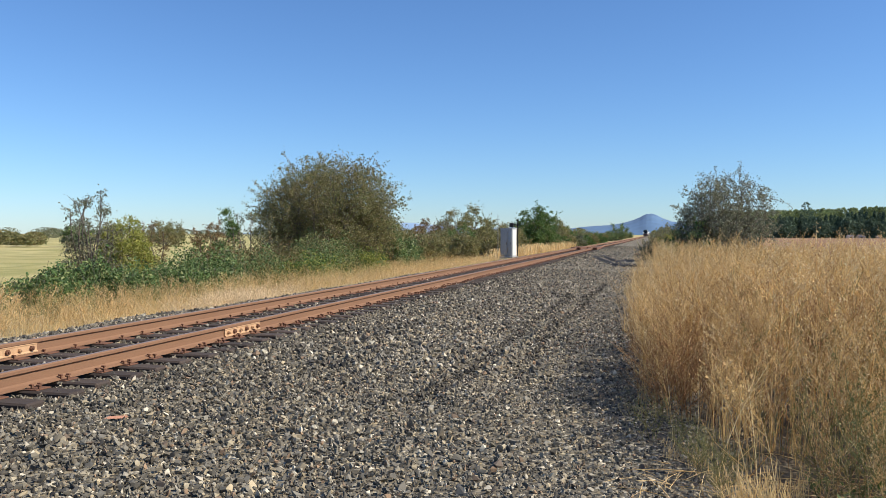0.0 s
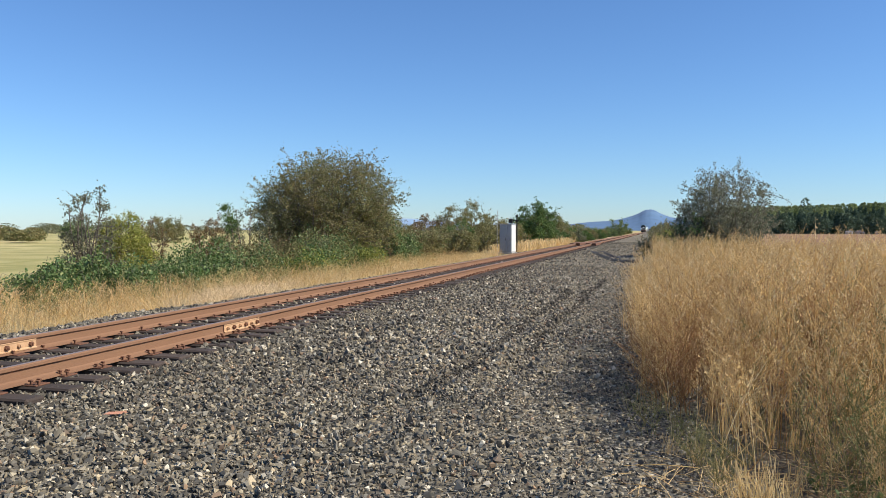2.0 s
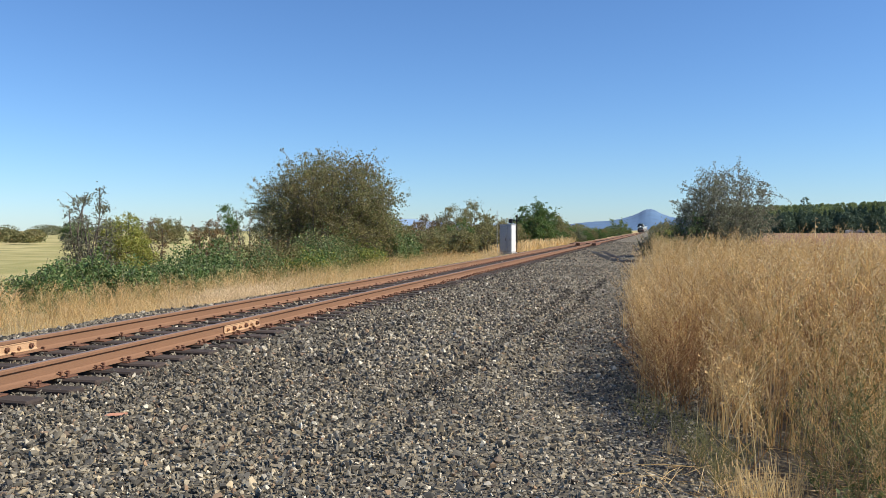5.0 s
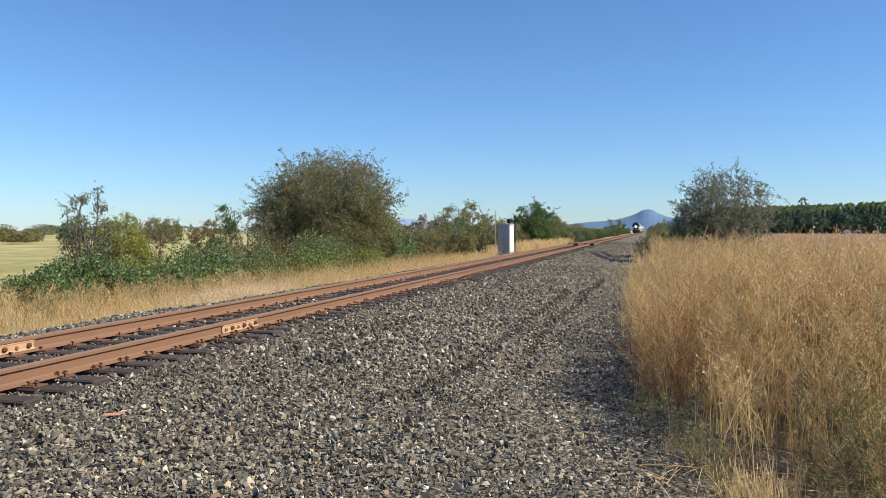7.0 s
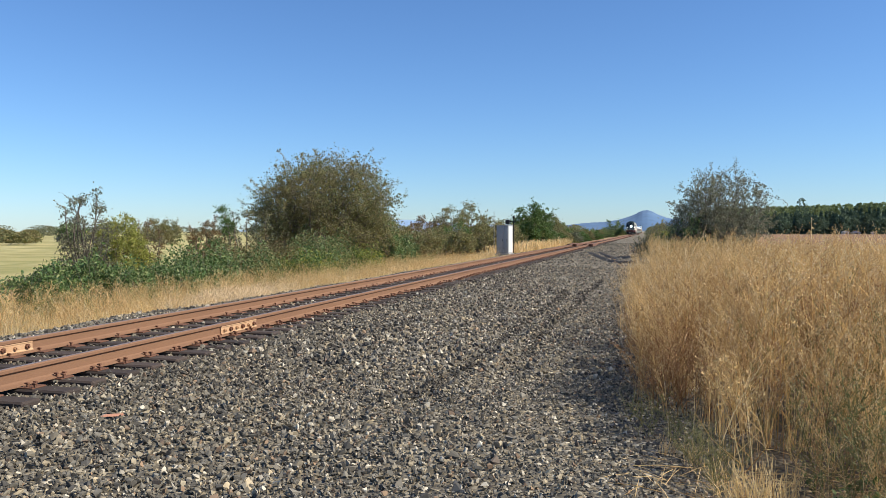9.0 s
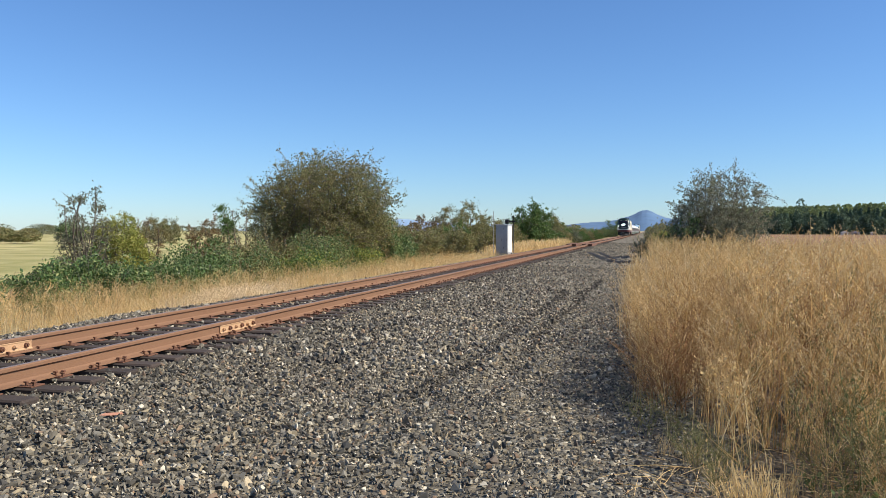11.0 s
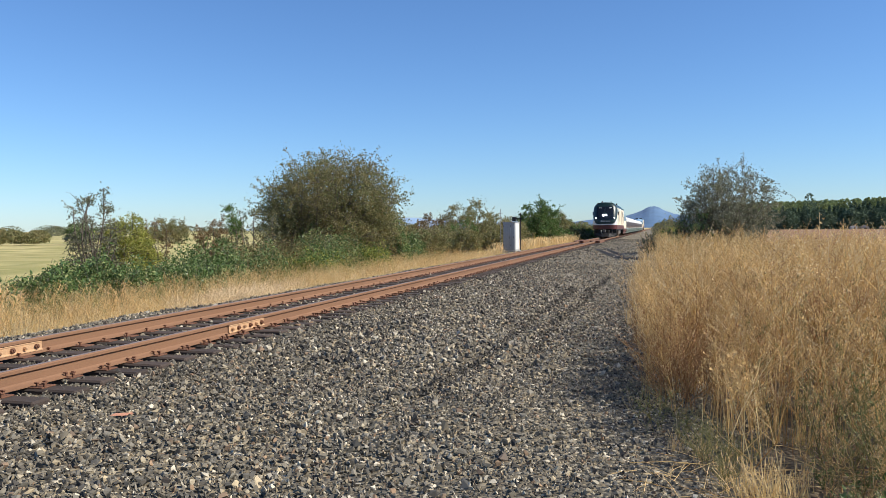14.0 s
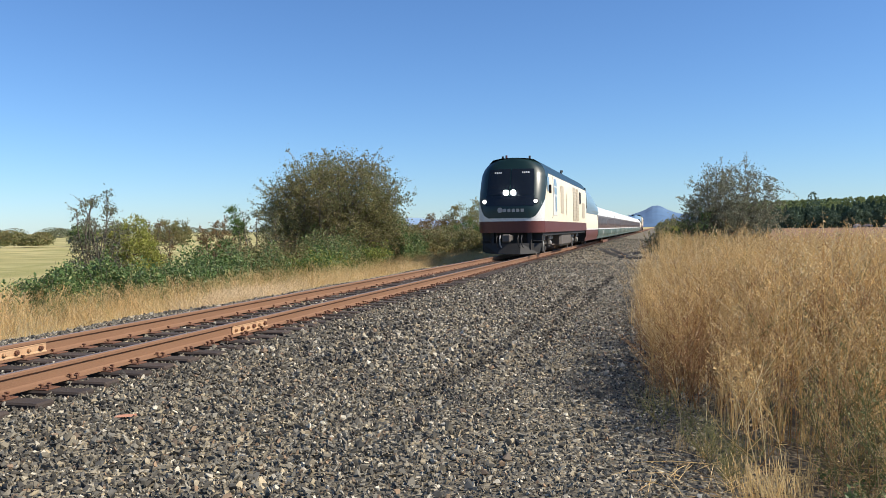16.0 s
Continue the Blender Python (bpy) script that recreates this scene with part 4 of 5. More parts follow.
for i, (y, top, w, mat) in enumerate([(104, 3.2, 4.5, "leaf_olive"), (122, 3.3, 6, "leaf_green"), (136, 2.8, 6, "leaf_olive"), (152, 2.4, 6, "leaf_grey"), (172, 2.1, 7, "leaf_olive"), (195, 2.0, 7, "leaf_green"), (225, 1.9, 8, "leaf_olive"), (262, 1.8, 8, "leaf_dark"), (300, 1.9, 6, "leaf_olive"), (345, 2.1, 7, "leaf_dark"), (400, 2.2, 7, "leaf_olive"), (470, 2.4, 8, "leaf_dark"), (57, 1.6, 3.6, "leaf_olive"), (69, 2.4, 4.5, "leaf_olive"), (51, 1.5, 3.6, "leaf_olive"), (47, 1.4, 3.4, "leaf_dark"), (83, 2.8, 4.5, "leaf_olive"), (97, 3.6, 4.5, "leaf_olive")]):
    crown_tree("shrub", "scrubby hedge shrub along the track", "shrub", -13.6 - rng.uniform(0, 1.5) - (1.0 if y > 150 else 0), y, top, w, mat, 100 + i, stems=16, twigs=9, n_leaves=7500, leaf=0.11 + y * 0.0005, spread=0.22 + y * 0.0008, group="hedge shrubs along the track")
crown_tree("tree", "dark rounded tree far down the track", "tree", -12.6, 300.0, 5.6, 7.4, "leaf_dark", 25, stems=14, twigs=12, n_leaves=3500, leaf=0.34, spread=0.4, low=0.05)

# right of the track
crown_tree("tree", "wind-swept grey-green tree with thin outer shoots", "tree", 3.5, 50.6, 5.4, 5.0, "leaf_silver", 26, stems=50, twigs=17, n_leaves=46000, leaf=0.088, spread=0.17, lean=0.15, heap=0.1, wild=0.55, low=0.08)
crown_tree("shrub", "dense dark shrub at the foot of a tree", "shrub", 2.2, 49.6, 2.5, 3.2, "leaf_dark", 27, stems=14, twigs=12, n_leaves=4500, leaf=0.11, spread=0.18)
for i, (x, y, top, w, mat) in enumerate([(0.7, 66, 1.9, 2.2, "leaf_olive"), (1.0, 76, 2.2, 2.8, "leaf_grey"), (0.9, 95, 2.2, 3.0, "leaf_olive"), (0.6, 56, 1.2, 1.5, "leaf_yellow"), (5.0, 55, 2.0, 2.6, "leaf_olive"), (0.8, 120, 2.3, 3.5, "leaf_grey"), (1.0, 160, 2.4, 4.0, "leaf_olive"), (-0.2, 52, 0.95, 1.3, "leaf_grey")]):
    crown_tree("shrub", "low scrub at the edge of the gravel bank", "shrub", x, y, top, w, mat, 140 + i, stems=9, twigs=10, n_leaves=2200, leaf=0.11, spread=0.17, group="scrub beside the gravel")

crown_tree("shrub", "dense dark green shrub at the foot of a tree", "shrub", -15.0, 42.6, 2.7, 2.6, "leaf_dark", 28, stems=26, twigs=12, n_leaves=16000, leaf=0.10, spread=0.17, low=0.03, heap=0.3)
for i, (x, y, top, w) in enumerate([(1.0, 190, 2.6, 4.5), (1.5, 225, 2.8, 5), (2.0, 270, 2.8, 6), (2.5, 330, 3.0, 7), (4.0, 300, 3.2, 8), (4.0, 420, 3.2, 9), (2.5, 130, 2.6, 4.5), (2.0, 175, 2.8, 5)]):
    crown_tree("shrub", "low green scrub far down the track", "shrub", x, y, top, w, ("leaf_olive", "leaf_grey", "leaf_green")[i % 3], 170 + i, stems=14, twigs=9, n_leaves=2600, leaf=0.16 + y * 0.0006, spread=0.3, group="far scrub along the track")

for i, (y, top, w, mat) in enumerate([(92, 1.0, 2.6, "leaf_olive"), (101, 1.2, 2.8, "leaf_green"), (111, 1.3, 3.0, "leaf_olive"), (122, 1.3, 3.2, "leaf_grey"), (135, 1.4, 3.4, "leaf_green"), (150, 1.4, 3.6, "leaf_olive"), (170, 1.5, 4.0, "leaf_green")]):
    crown_tree("shrub", "low green shrub close to the rails", "shrub", -11.3, y, top, w, mat, 190 + i, stems=14, twigs=8, n_leaves=3500, leaf=0.13 + y * 0.0004, spread=0.2, low=0.05, group="low shrubs close to the rails")

# brambles
for i, (x, y, wx, wy, top, mat, extra) in enumerate([
        (-15.9, 18.9, 1.9, 2.2, 0.42, "leaf_dark", ("leaf_green", 0.35)), (-15.6, 20.8, 2.3, 2.8, 0.62, "leaf_dark", ("leaf_green", 0.25)),
        (-15.2, 23.4, 2.3, 2.8, 0.45, "leaf_dark", ("leaf_green", 0.3)), (-16.0, 26.6, 2.6, 3.2, 0.9, "leaf_dark", ("leaf_green", 0.3)), (-15.3, 29.4, 2.6, 3.2, 0.85, "leaf_dark", ("leaf_olive", 0.3)),
        (-14.6, 31.8, 2.6, 3.2, 0.62, "leaf_green", ("leaf_yellow", 0.35)), (-15.0, 34.8, 2.8, 3.6, 0.95, "leaf_dark", ("leaf_olive", 0.35)), (-14.5, 38.4, 2.6, 3.4, 0.75, "leaf_green", ("leaf_yellow", 0.5)),
        (-15.2, 43.4, 2.6, 3.2, 1.9, "leaf_dark", ("leaf_green", 0.25)), (-15.9, 31.5, 3.0, 3.4, 1.2, "leaf_olive", ("leaf_brown", 0.25)), (-15.8, 36.4, 3.0, 3.6, 1.4, "leaf_dark", ("leaf_olive", 0.4))]):
    bramble(x, y, wx, wy, top, 200 + i, mat, 8500, 0.105, extra=extra)


# ---- far woods ----
def far_wood(name, label, mat, spots, seed, n, size, kind):
    """Many crowns in one mass, each a heap of coarse leaf clumps: kind cone or round. spots: (x, y, top, width)."""
    rng = np.random.default_rng(seed)
    C = []
    for x, y, top, w in spots:
        h = rng.uniform(0, 1, n) ** (1.3 if kind == "cone" else 0.8)
        r = w / 2 * ((1 - h) * 0.95 + 0.06 if kind == "cone" else np.sqrt(np.clip(1 - (h * 1.7 - 0.7) ** 2, 0.05, 1))) * np.sqrt(rng.uniform(0.3, 1, n))
        a = rng.uniform(0, 2 * np.pi, n)
        C.append(np.stack([x + r * np.cos(a), y + r * np.sin(a), h * (top + 0.7) - 0.7], 1))
    return tagged(new(name, bulk(name, *leaves(rng, np.concatenate(C), size), mat)), label, "woodland", kind="stuff")


rng = np.random.default_rng(5)
spots = [(x + rng.normal(0, 2), 520 + rng.uniform(-8, 25), np.interp(x, [50, 76, 82, 95, 107, 113, 125, 190], [11.5, 12.5, 13.5, 12.5, 13.5, 15.5, 15, 16]) * rng.uniform(0.80, 1.03), rng.uniform(6, 9)) for x in np.arange(48, 200, 1.1)]
far_wood("far_conifers", "dark conifer wood across the field", "far_wood", spots, 31, 420, 1.5, "cone")
spots = [(x + rng.normal(0, 2), 508 + rng.uniform(-4, 4), rng.uniform(7, 11), rng.uniform(8, 12)) for x in np.arange(48, 200, 4.0)]
far_wood("far_undergrowth", "dark lower edge of the conifer wood", "far_wood", spots, 36, 420, 1.5, "round")
far_wood("tall_conifer", "tall dark conifer standing above the wood", "far_wood", [(85, 512, 20.3, 9)], 34, 420, 1.2, "round")
spots = [(x + rng.normal(0, 3), 760 + rng.uniform(0, 60), np.interp(x, [60, 120, 160, 240, 330], [22.5, 23.5, 25, 27.5, 29.5]) * rng.uniform(0.95, 1.0), rng.uniform(7, 11)) for x in np.arange(60, 330, 1.4)]
far_wood("far_wood_slope", "paler green wood on a slope behind the conifers", "far_pale", spots, 32, 260, 2.0, "round")
spots = [(-103 - i * 1.5 + rng.normal(0, 0.8), 119 + rng.normal(0, 4) - i * 0.5, rng.uniform(0.5, 1.9) * (0.6 if i < 2 else 1), rng.uniform(3, 6)) for i in range(30)]
far_wood("far_hedgerow", "olive-brown hedgerow at the end of the meadow", "leaf_olive", spots, 33, 700, 0.4, "round")
spots = [(x + rng.normal(0, 4), 330 + rng.uniform(-15, 30), rng.uniform(2.0, 4.4), rng.uniform(8, 15)) for x in np.arange(-420, -20, 6.5)]
far_wood("far_tree_line", "low dark tree line behind the meadow", "leaf_grey", spots, 35, 360, 0.7, "round")


# ---- weeds and grass ----
def weed_template(rng, tall=1.25, branches=13, pods=150, lean=0.12):
    """A dry branched stalk hung with seed pods, standing at the origin."""
    out = []
    d = rng.normal(0, lean, 2)
    k = np.linspace(0, 1, 5)
    S = np.stack([d[0] * k ** 1.6, d[1] * k ** 1.6, tall * k], 1)
    out.append(tube(S, np.linspace(0.0045, 0.0018, 5), 3))
    ends = []
    for _ in range(branches):
        u = 0.14 + 0.83 * rng.random() ** 0.8
        p = np.array([np.interp(u, k, S[:, j]) for j in range(3)])
        a = rng.uniform(0, 2 * np.pi)
        L = rng.uniform(0.16, 0.42) * (1.25 - u * 0.7)
        q = p + L * np.array([np.cos(a) * 0.55, np.sin(a) * 0.55, 0.5])
        r = q + L * np.array([np.cos(a) * 0.30, np.sin(a) * 0.30, 0.55])
        out.append(tube([p, q, r], [0.003, 0.0022, 0.0012], 3))
        ends.append((p, q, r))
    E = np.array(ends)
    i = rng.integers(0, branches, pods)
    u = rng.uniform(0.2, 1, pods)[:, None]
    C = np.where(u < 0.5, E[i, 0] + (E[i, 1] - E[i, 0]) * 2 * u, E[i, 1] + (E[i, 2] - E[i, 1]) * (2 * u - 1)) + rng.normal(0, 0.022, (pods, 3))
    out.append(leaves(rng, C, 0.020))
    return join(out)


def tuft_template(rng, blades=16, tall=0.7, spread=0.10, width=0.006, splay=1.0):
    out = []
    for _ in range(blades):
        a, h = rng.uniform(0, 2 * np.pi), tall * rng.uniform(0.5, 1.1)
        b = rng.normal(0, spread * 0.5, 2)
        o = np.array([np.cos(a), np.sin(a)]) * rng.uniform(0.1, 0.5) * h * 0.6 * splay
        w = np.array([-np.sin(a), np.cos(a), 0]) * width
        P = [np.array([*b, 0]), np.array([*(b + o * 0.35), h * 0.6]), np.array([*(b + o), h])]
        out.append((np.array([P[0] - w, P[0] + w, P[1] + w * 0.8, P[1] - w * 0.8]), np.array([[0, 1, 2, 3]])))
        out.append((np.array([P[1] - w * 0.8, P[1] + w * 0.8, P[2] + w * 0.5, P[2] - w * 0.5]), np.array([[0, 1, 2, 3]])))
        if rng.random() < 0.5:
            out.append((np.array([P[2] - w * 1.3, P[2] + (0, 0, -0.04), P[2] + w * 1.3, P[2] + (0, 0, 0.05)]), np.array([[0, 1, 2, 3]])))
    return join(out)


def sown(name, label, mat, templates, pts, rng, size=(0.75, 1.2), tilt=0.10, category="dry weeds"):
    """Plants of several templates at pts (n x 2), in one mesh."""
    chunks = []
    which = rng.integers(0, len(templates), len(pts))
    for i, (V, F) in enumerate(templates):
        p = pts[which == i]
        if len(p) == 0:
            continue
        z = height(p[:, 0], p[:, 1]) - 0.01
        s = rng.uniform(*size, len(p))[:, None] * np.ones((1, 3))
        if p.shape[1] > 2:
            s = s * p[:, 2:3]
        chunks.append(strewn(V, F, np.stack([p[:, 0], p[:, 1], z], 1), upright(rng, len(p), tilt), s))
    return tagged(new(name, bulk(name, *join(chunks), mat)), label, category, kind="stuff")


rng = np.random.default_rng(8)
WEEDS = [weed_template(rng) for _ in range(7)]
WEEDS_MID = [weed_template(rng, 1.25, 7, 95) for _ in range(6)]
WEEDS_FAR = [weed_template(rng, 1.25, 5, 40) for _ in range(4)]
WEEDS_LOW = [weed_template(rng, 0.85, 8, 60, 0.2) for _ in range(4)]


def strip(rng, n, y0, y1, x_of, w_of):
    """n random places between y0 and y1, from the line x_of(y) over the width w_of(y), denser at the near edge."""
    y = rng.uniform(y0, y1, n)
    u = rng.random(n) ** 1.25
    return np.stack([x_of(y) + u * w_of(y), y], 1)


edge_x = lambda y: -0.02 - 0.45 * np.clip((y - 8) / 8, 0, 1) + 0.45 * np.clip((y - 16) / 14, 0, 1) + 0.12 * np.sin(y * 1.3) + 0.10 * np.sin(y * 3.1)
front_y = lambda x: np.interp(x, [-0.5, 0.0, 0.58, 0.78, 0.9, 1.2, 4.0], [7.5, 7.25, 6.5, 6.0, 5.0, 4.6, 3.6])


def clumped(rng, p):
    """Thins a stand into clumps with gaps between them."""
    k = 0.5 + 0.5 * np.sin(p[:, 0] * 4.3 + 1.4 * np.sin(p[:, 1] * 2.3)) * np.sin(p[:, 1] * 3.7 + 1.1 * np.sin(p[:, 0] * 2.9))
    return p[rng.random(len(p)) < 0.25 + 0.95 * k]


def in_front(p):
    return p[p[:, 1] > front_y(p[:, 0]) + 0.2 * np.sin(p[:, 0] * 5)]


fringe = in_front(strip(rng, 110, 7.2, 13, lambda y: edge_x(y) + 0.22, lambda y: 0.45 + 0 * y))
near = clumped(rng, in_front(strip(rng, 1350, 4.6, 11, edge_x, lambda y: 0.55 * y)))
mid = strip(rng, 1500, 11, 22, edge_x, lambda y: 0.52 * y)
tall_by = lambda p: np.concatenate([p, (np.interp(p[:, 0], [-0.5, 0.3, 1.5, 6], [0.66, 0.95, 1.08, 1.2]) * np.interp(p[:, 1] - front_y(p[:, 0]), [0, 0.5, 1.6], [0.42, 0.78, 1.0]) * np.interp(p[:, 1], [4.6, 5.6, 7.2], [0.5, 0.65, 1.0]) * (1 + 0.10 * np.sin(p[:, 0] * 2.3 + p[:, 1] * 1.1)))[:, None]], 1)
FRINGE = [weed_template(rng, 0.62, 12, 110, 0.2) for _ in range(4)]
sown("fringe_weeds", "low bushy dry weeds at the foot of the stand", "weed_brown", FRINGE, fringe, rng, (0.6, 1.1), 0.25)
brown = rng.random(len(near)) < 0.33
sown("dry_weeds", "tall dry golden-brown weeds with seed pods beside the gravel", "pods", WEEDS, tall_by(near[~brown]), rng, (0.82, 1.12))
sown("brown_weeds", "dark reddish-brown dried stalks among the golden weeds", "weed_brown", WEEDS_MID, tall_by(near[brown]), rng, (0.7, 1.0))
sown("dry_weeds", "tall dry golden-brown weeds along the gravel bank", "pods", WEEDS_MID, tall_by(mid), rng, (0.82, 1.12))
greens = in_front(strip(rng, 120, 5.0, 11, lambda y: 0.75 + 0 * y, lambda y: 0.4 * y))
sown("green_stalks", "half-green branched weeds among the dry stand", "herb", WEEDS_MID, tall_by(greens), rng, (0.6, 0.95), 0.15, "weeds")
far = strip(rng, 1700, 22, 60, edge_x, lambda y: 0.5 * y)
sown("dry_weeds", "far stretch of dry golden weeds", "pods", WEEDS_FAR, np.concatenate([far, np.full((len(far), 1), 1.0)], 1), rng, (0.9, 1.2))
STRAW = [tuft_template(rng) for _ in range(5)]
under = in_front(strip(rng, 130, 6.2, 16, edge_x, lambda y: 0.5 * y))
sown("dry_grass", "dry straw-coloured grass between the weeds", "straw", STRAW, under, rng, (0.5, 0.9), 0.2, "dry grass")
herbs = np.concatenate([strip(rng, 34, 4.6, 6.2, lambda y: 1.0 + 0 * y, lambda y: 0.9 + 0 * y), in_front(strip(rng, 46, 7.2, 14, lambda y: 0.5 + 0 * y, lambda y: 0.45 * y))])
HERBS = [weed_template(rng, 0.5, 10, 80, 0.1) for _ in range(5)]
sown("green_weeds", "low green leafy weeds at the edge of the dry stand", "herb", HERBS, herbs, rng, (0.55, 1.25), 0.25, "weeds")

# left verge
verge_x = lambda y: np.interp(y, [7.5, 13, 20, 52, 56, 62], [-10.9, -10.3, -9.5, -9.5, -10.9, -10.9])
y = rng.uniform(7.5, 62, 1900)
left = np.stack([verge_x(y) - rng.random(1900) * 5.4, y], 1)
lain = lambda p: (np.abs(p[:, 0] + 10.2) < 0.75) & (np.abs(p[:, 1] - 18.6) < 2.0)
left = left[~lain(left)]
left = left[(left[:, 1] < 54) | (left[:, 0] < -11.6)]
VERGE = [tuft_template(rng, 17, 0.48, 0.36, 0.0034) for _ in range(5)]
sown("verge_grass", "dry pale golden grass along the track", "pods", VERGE, left, rng, (0.45, 1.05), 0.4, "dry grass")
left = np.stack([-9.8 - rng.random(550) * 3.0, rng.uniform(62, 105, 550)], 1)
sown("verge_grass", "dry golden grass farther along the track", "straw", [tuft_template(rng, 12, 0.7, 0.35, 0.02) for _ in range(4)], left, rng, (0.8, 1.3), 0.18, "dry grass")
y = 8 + 44 * rng.random(2500) ** 1.2
left = np.stack([verge_x(y) - 0.3 - rng.random(2500) ** 0.8 * 4.6, y], 1)
left = np.concatenate([left, np.interp(left[:, 0], [-14.5, -12.5, -10.0], [1.25, 1.0, 0.7])[:, None]], 1)
left = left[~lain(left)]
near_by = left[:, 1] < 27
sown("verge_weeds", "bushy dry golden weeds in the verge grass", "pods", WEEDS_LOW, left[near_by], rng, (0.4, 0.9), 0.3)
sown("verge_weeds", "dry golden weed stalks farther along the verge", "pods", WEEDS_FAR, left[~near_by], rng, (0.38, 0.75), 0.3)
left = np.stack([-12.4 - rng.random(260) * 2.2, rng.uniform(10, 50, 260)], 1)
sown("verge_herbs", "yellow-green herbs in the dry verge", "herb", HERBS, left, rng, (0.7, 1.4), 0.25, "weeds")
left = np.stack([-14 - rng.random(900) * 9, rng.uniform(12, 60, 900)], 1)
sown("meadow_grass", "short dry meadow grass behind the brambles", "straw", [tuft_template(rng, 14, 0.5, 0.3, 0.012) for _ in range(3)], left, rng, (0.7, 1.2), 0.2, "dry grass")


flat = np.stack([-10.2 + rng.normal(0, 0.33, 300), 18.6 + rng.normal(0, 1.2, 300)], 1)
M["straw_pale"] = pieces_material("bleached_straw", [(0.72, 0.55, 0.32), (0.82, 0.68, 0.45), (0.62, 0.45, 0.24)], 0.8, 0.4)
sown("flattened_grass", "pale bleached grass lying flat in the verge", "straw_pale", VERGE, flat, rng, (0.5, 0.9), 0.8, "dry grass")


# ---- single plants at the edge of the gravel ----
def plant(name, label, category, group, mat, templates, spots, seed, size):
    rng = np.random.default_rng(seed)
    meshes = [bulk(name, V, F, mat) for V, F in templates]
    for i, (x, y) in enumerate(spots):
        s = rng.uniform(*size)
        o = new(name, meshes[i % len(meshes)])
        o.matrix_basis = Matrix.LocRotScale((x, y, float(height(x, y)) - 0.005), Euler((rng.normal(0, 0.08), rng.normal(0, 0.08), rng.uniform(0, 6.28))), (s, s, s))
        tagged(o, label, category, group)


def clump(rng, n, tall, pods, size):
    """A low leafy clump of several stalks."""
    out = []
    for _ in range(n):
        V, F = weed_template(rng, tall * rng.uniform(0.6, 1.1), 9, pods, 0.12)
        out.append((V + (*rng.normal(0, size, 2), 0), F))
    return join(out)


def oats(rng):
    """A dry oat stalk with hanging pale husks."""
    out = [tube([(0, 0, 0), (0.02, 0, 0.4), (0.07, 0.02, 0.75)], [0.004, 0.003, 0.0015], 3)]
    C = []
    for k in range(16):
        h = rng.uniform(0.45, 0.75)
        a = rng.uniform(0, 6.28)
        r = rng.uniform(0.03, 0.11)
        p = np.array([0.02 + 0.07 * h, 0, h])
        q = p + (r * np.cos(a), r * np.sin(a), -0.01)
        out.append(tube([p, (p + q) / 2 + (0, 0, 0.03), q], [0.0015, 0.001, 0.0008], 3))
        C.append(q - (0, 0, 0.015))
    V, F = leaves(rng, np.array(C), 0.034)
    out.append((V, F))
    return join(out)


def straws(rng):
    """Broken straws lying flat."""
    out = []
    for _ in range(26):
        a, L = rng.uniform(0, 6.28), rng.uniform(0.12, 0.42)
        p = np.array([*rng.normal(0, 0.2, 2), rng.uniform(0.015, 0.05)])
        q = p + (L * np.cos(a), L * np.sin(a), rng.uniform(-0.01, 0.05))
        out.append(tube([p, (p + q) / 2 + (0, 0, 0.012), q], [0.0022, 0.002, 0.0012], 3))
    return join(out)


rng = np.random.default_rng(60)
plant("green_weed", "low bushy green weed at the gravel's edge", "weed", "green weeds by the gravel", "herb", [clump(rng, 5, 0.42, 60, 0.07) for _ in range(4)],
      [(0.18, 6.55), (0.36, 6.15), (0.52, 5.9), (0.30, 5.75), (0.42, 5.5), (0.02, 6.7), (0.38, 5.25), (1.25, 4.85), (1.05, 4.7), (1.4, 5.0), (0.48, 5.7)], 61, (0.38, 0.75))
plant("grass_tuft", "dry yellow grass tuft at the gravel's edge", "grass", "dry tufts by the gravel", "straw", [tuft_template(rng, 40, 0.30, 0.16, 0.0032, 2.6) for _ in range(3)],
      [(0.50, 5.05), (0.58, 4.95), (0.62, 5.2), (0.30, 6.0), (0.46, 5.3), (0.72, 5.0), (0.12, 6.2), (0.66, 4.85), (0.8, 5.3)], 62, (0.45, 0.85))
plant("oat_stalk", "dry oat stalk with pale hanging husks", "grass", "oat stalks", "straw", [oats(rng) for _ in range(3)], [(0.50, 6.1), (0.58, 6.2), (0.66, 6.0), (0.74, 6.25), (0.55, 6.35), (0.42, 6.3), (0.62, 5.9), (0.70, 6.1), (0.48, 5.95)], 63, (0.85, 1.2))
def broad_weed(rng):
    """A leafy green weed with broad leaves on short stems."""
    out, C = [], []
    for _ in range(9):
        a, L = rng.uniform(0, 6.28), rng.uniform(0.12, 0.34)
        p = np.array([np.cos(a) * L * 0.6, np.sin(a) * L * 0.6, L])
        out.append(tube([(0, 0, 0), p * (0.4, 0.4, 0.6), p], [0.004, 0.003, 0.002], 3))
        C += [p * k + rng.normal(0, 0.03, 3) for k in (0.5, 0.7, 0.85, 1.0, 1.05)]
    out.append(leaves(rng, np.array(C), 0.055))
    return join(out)


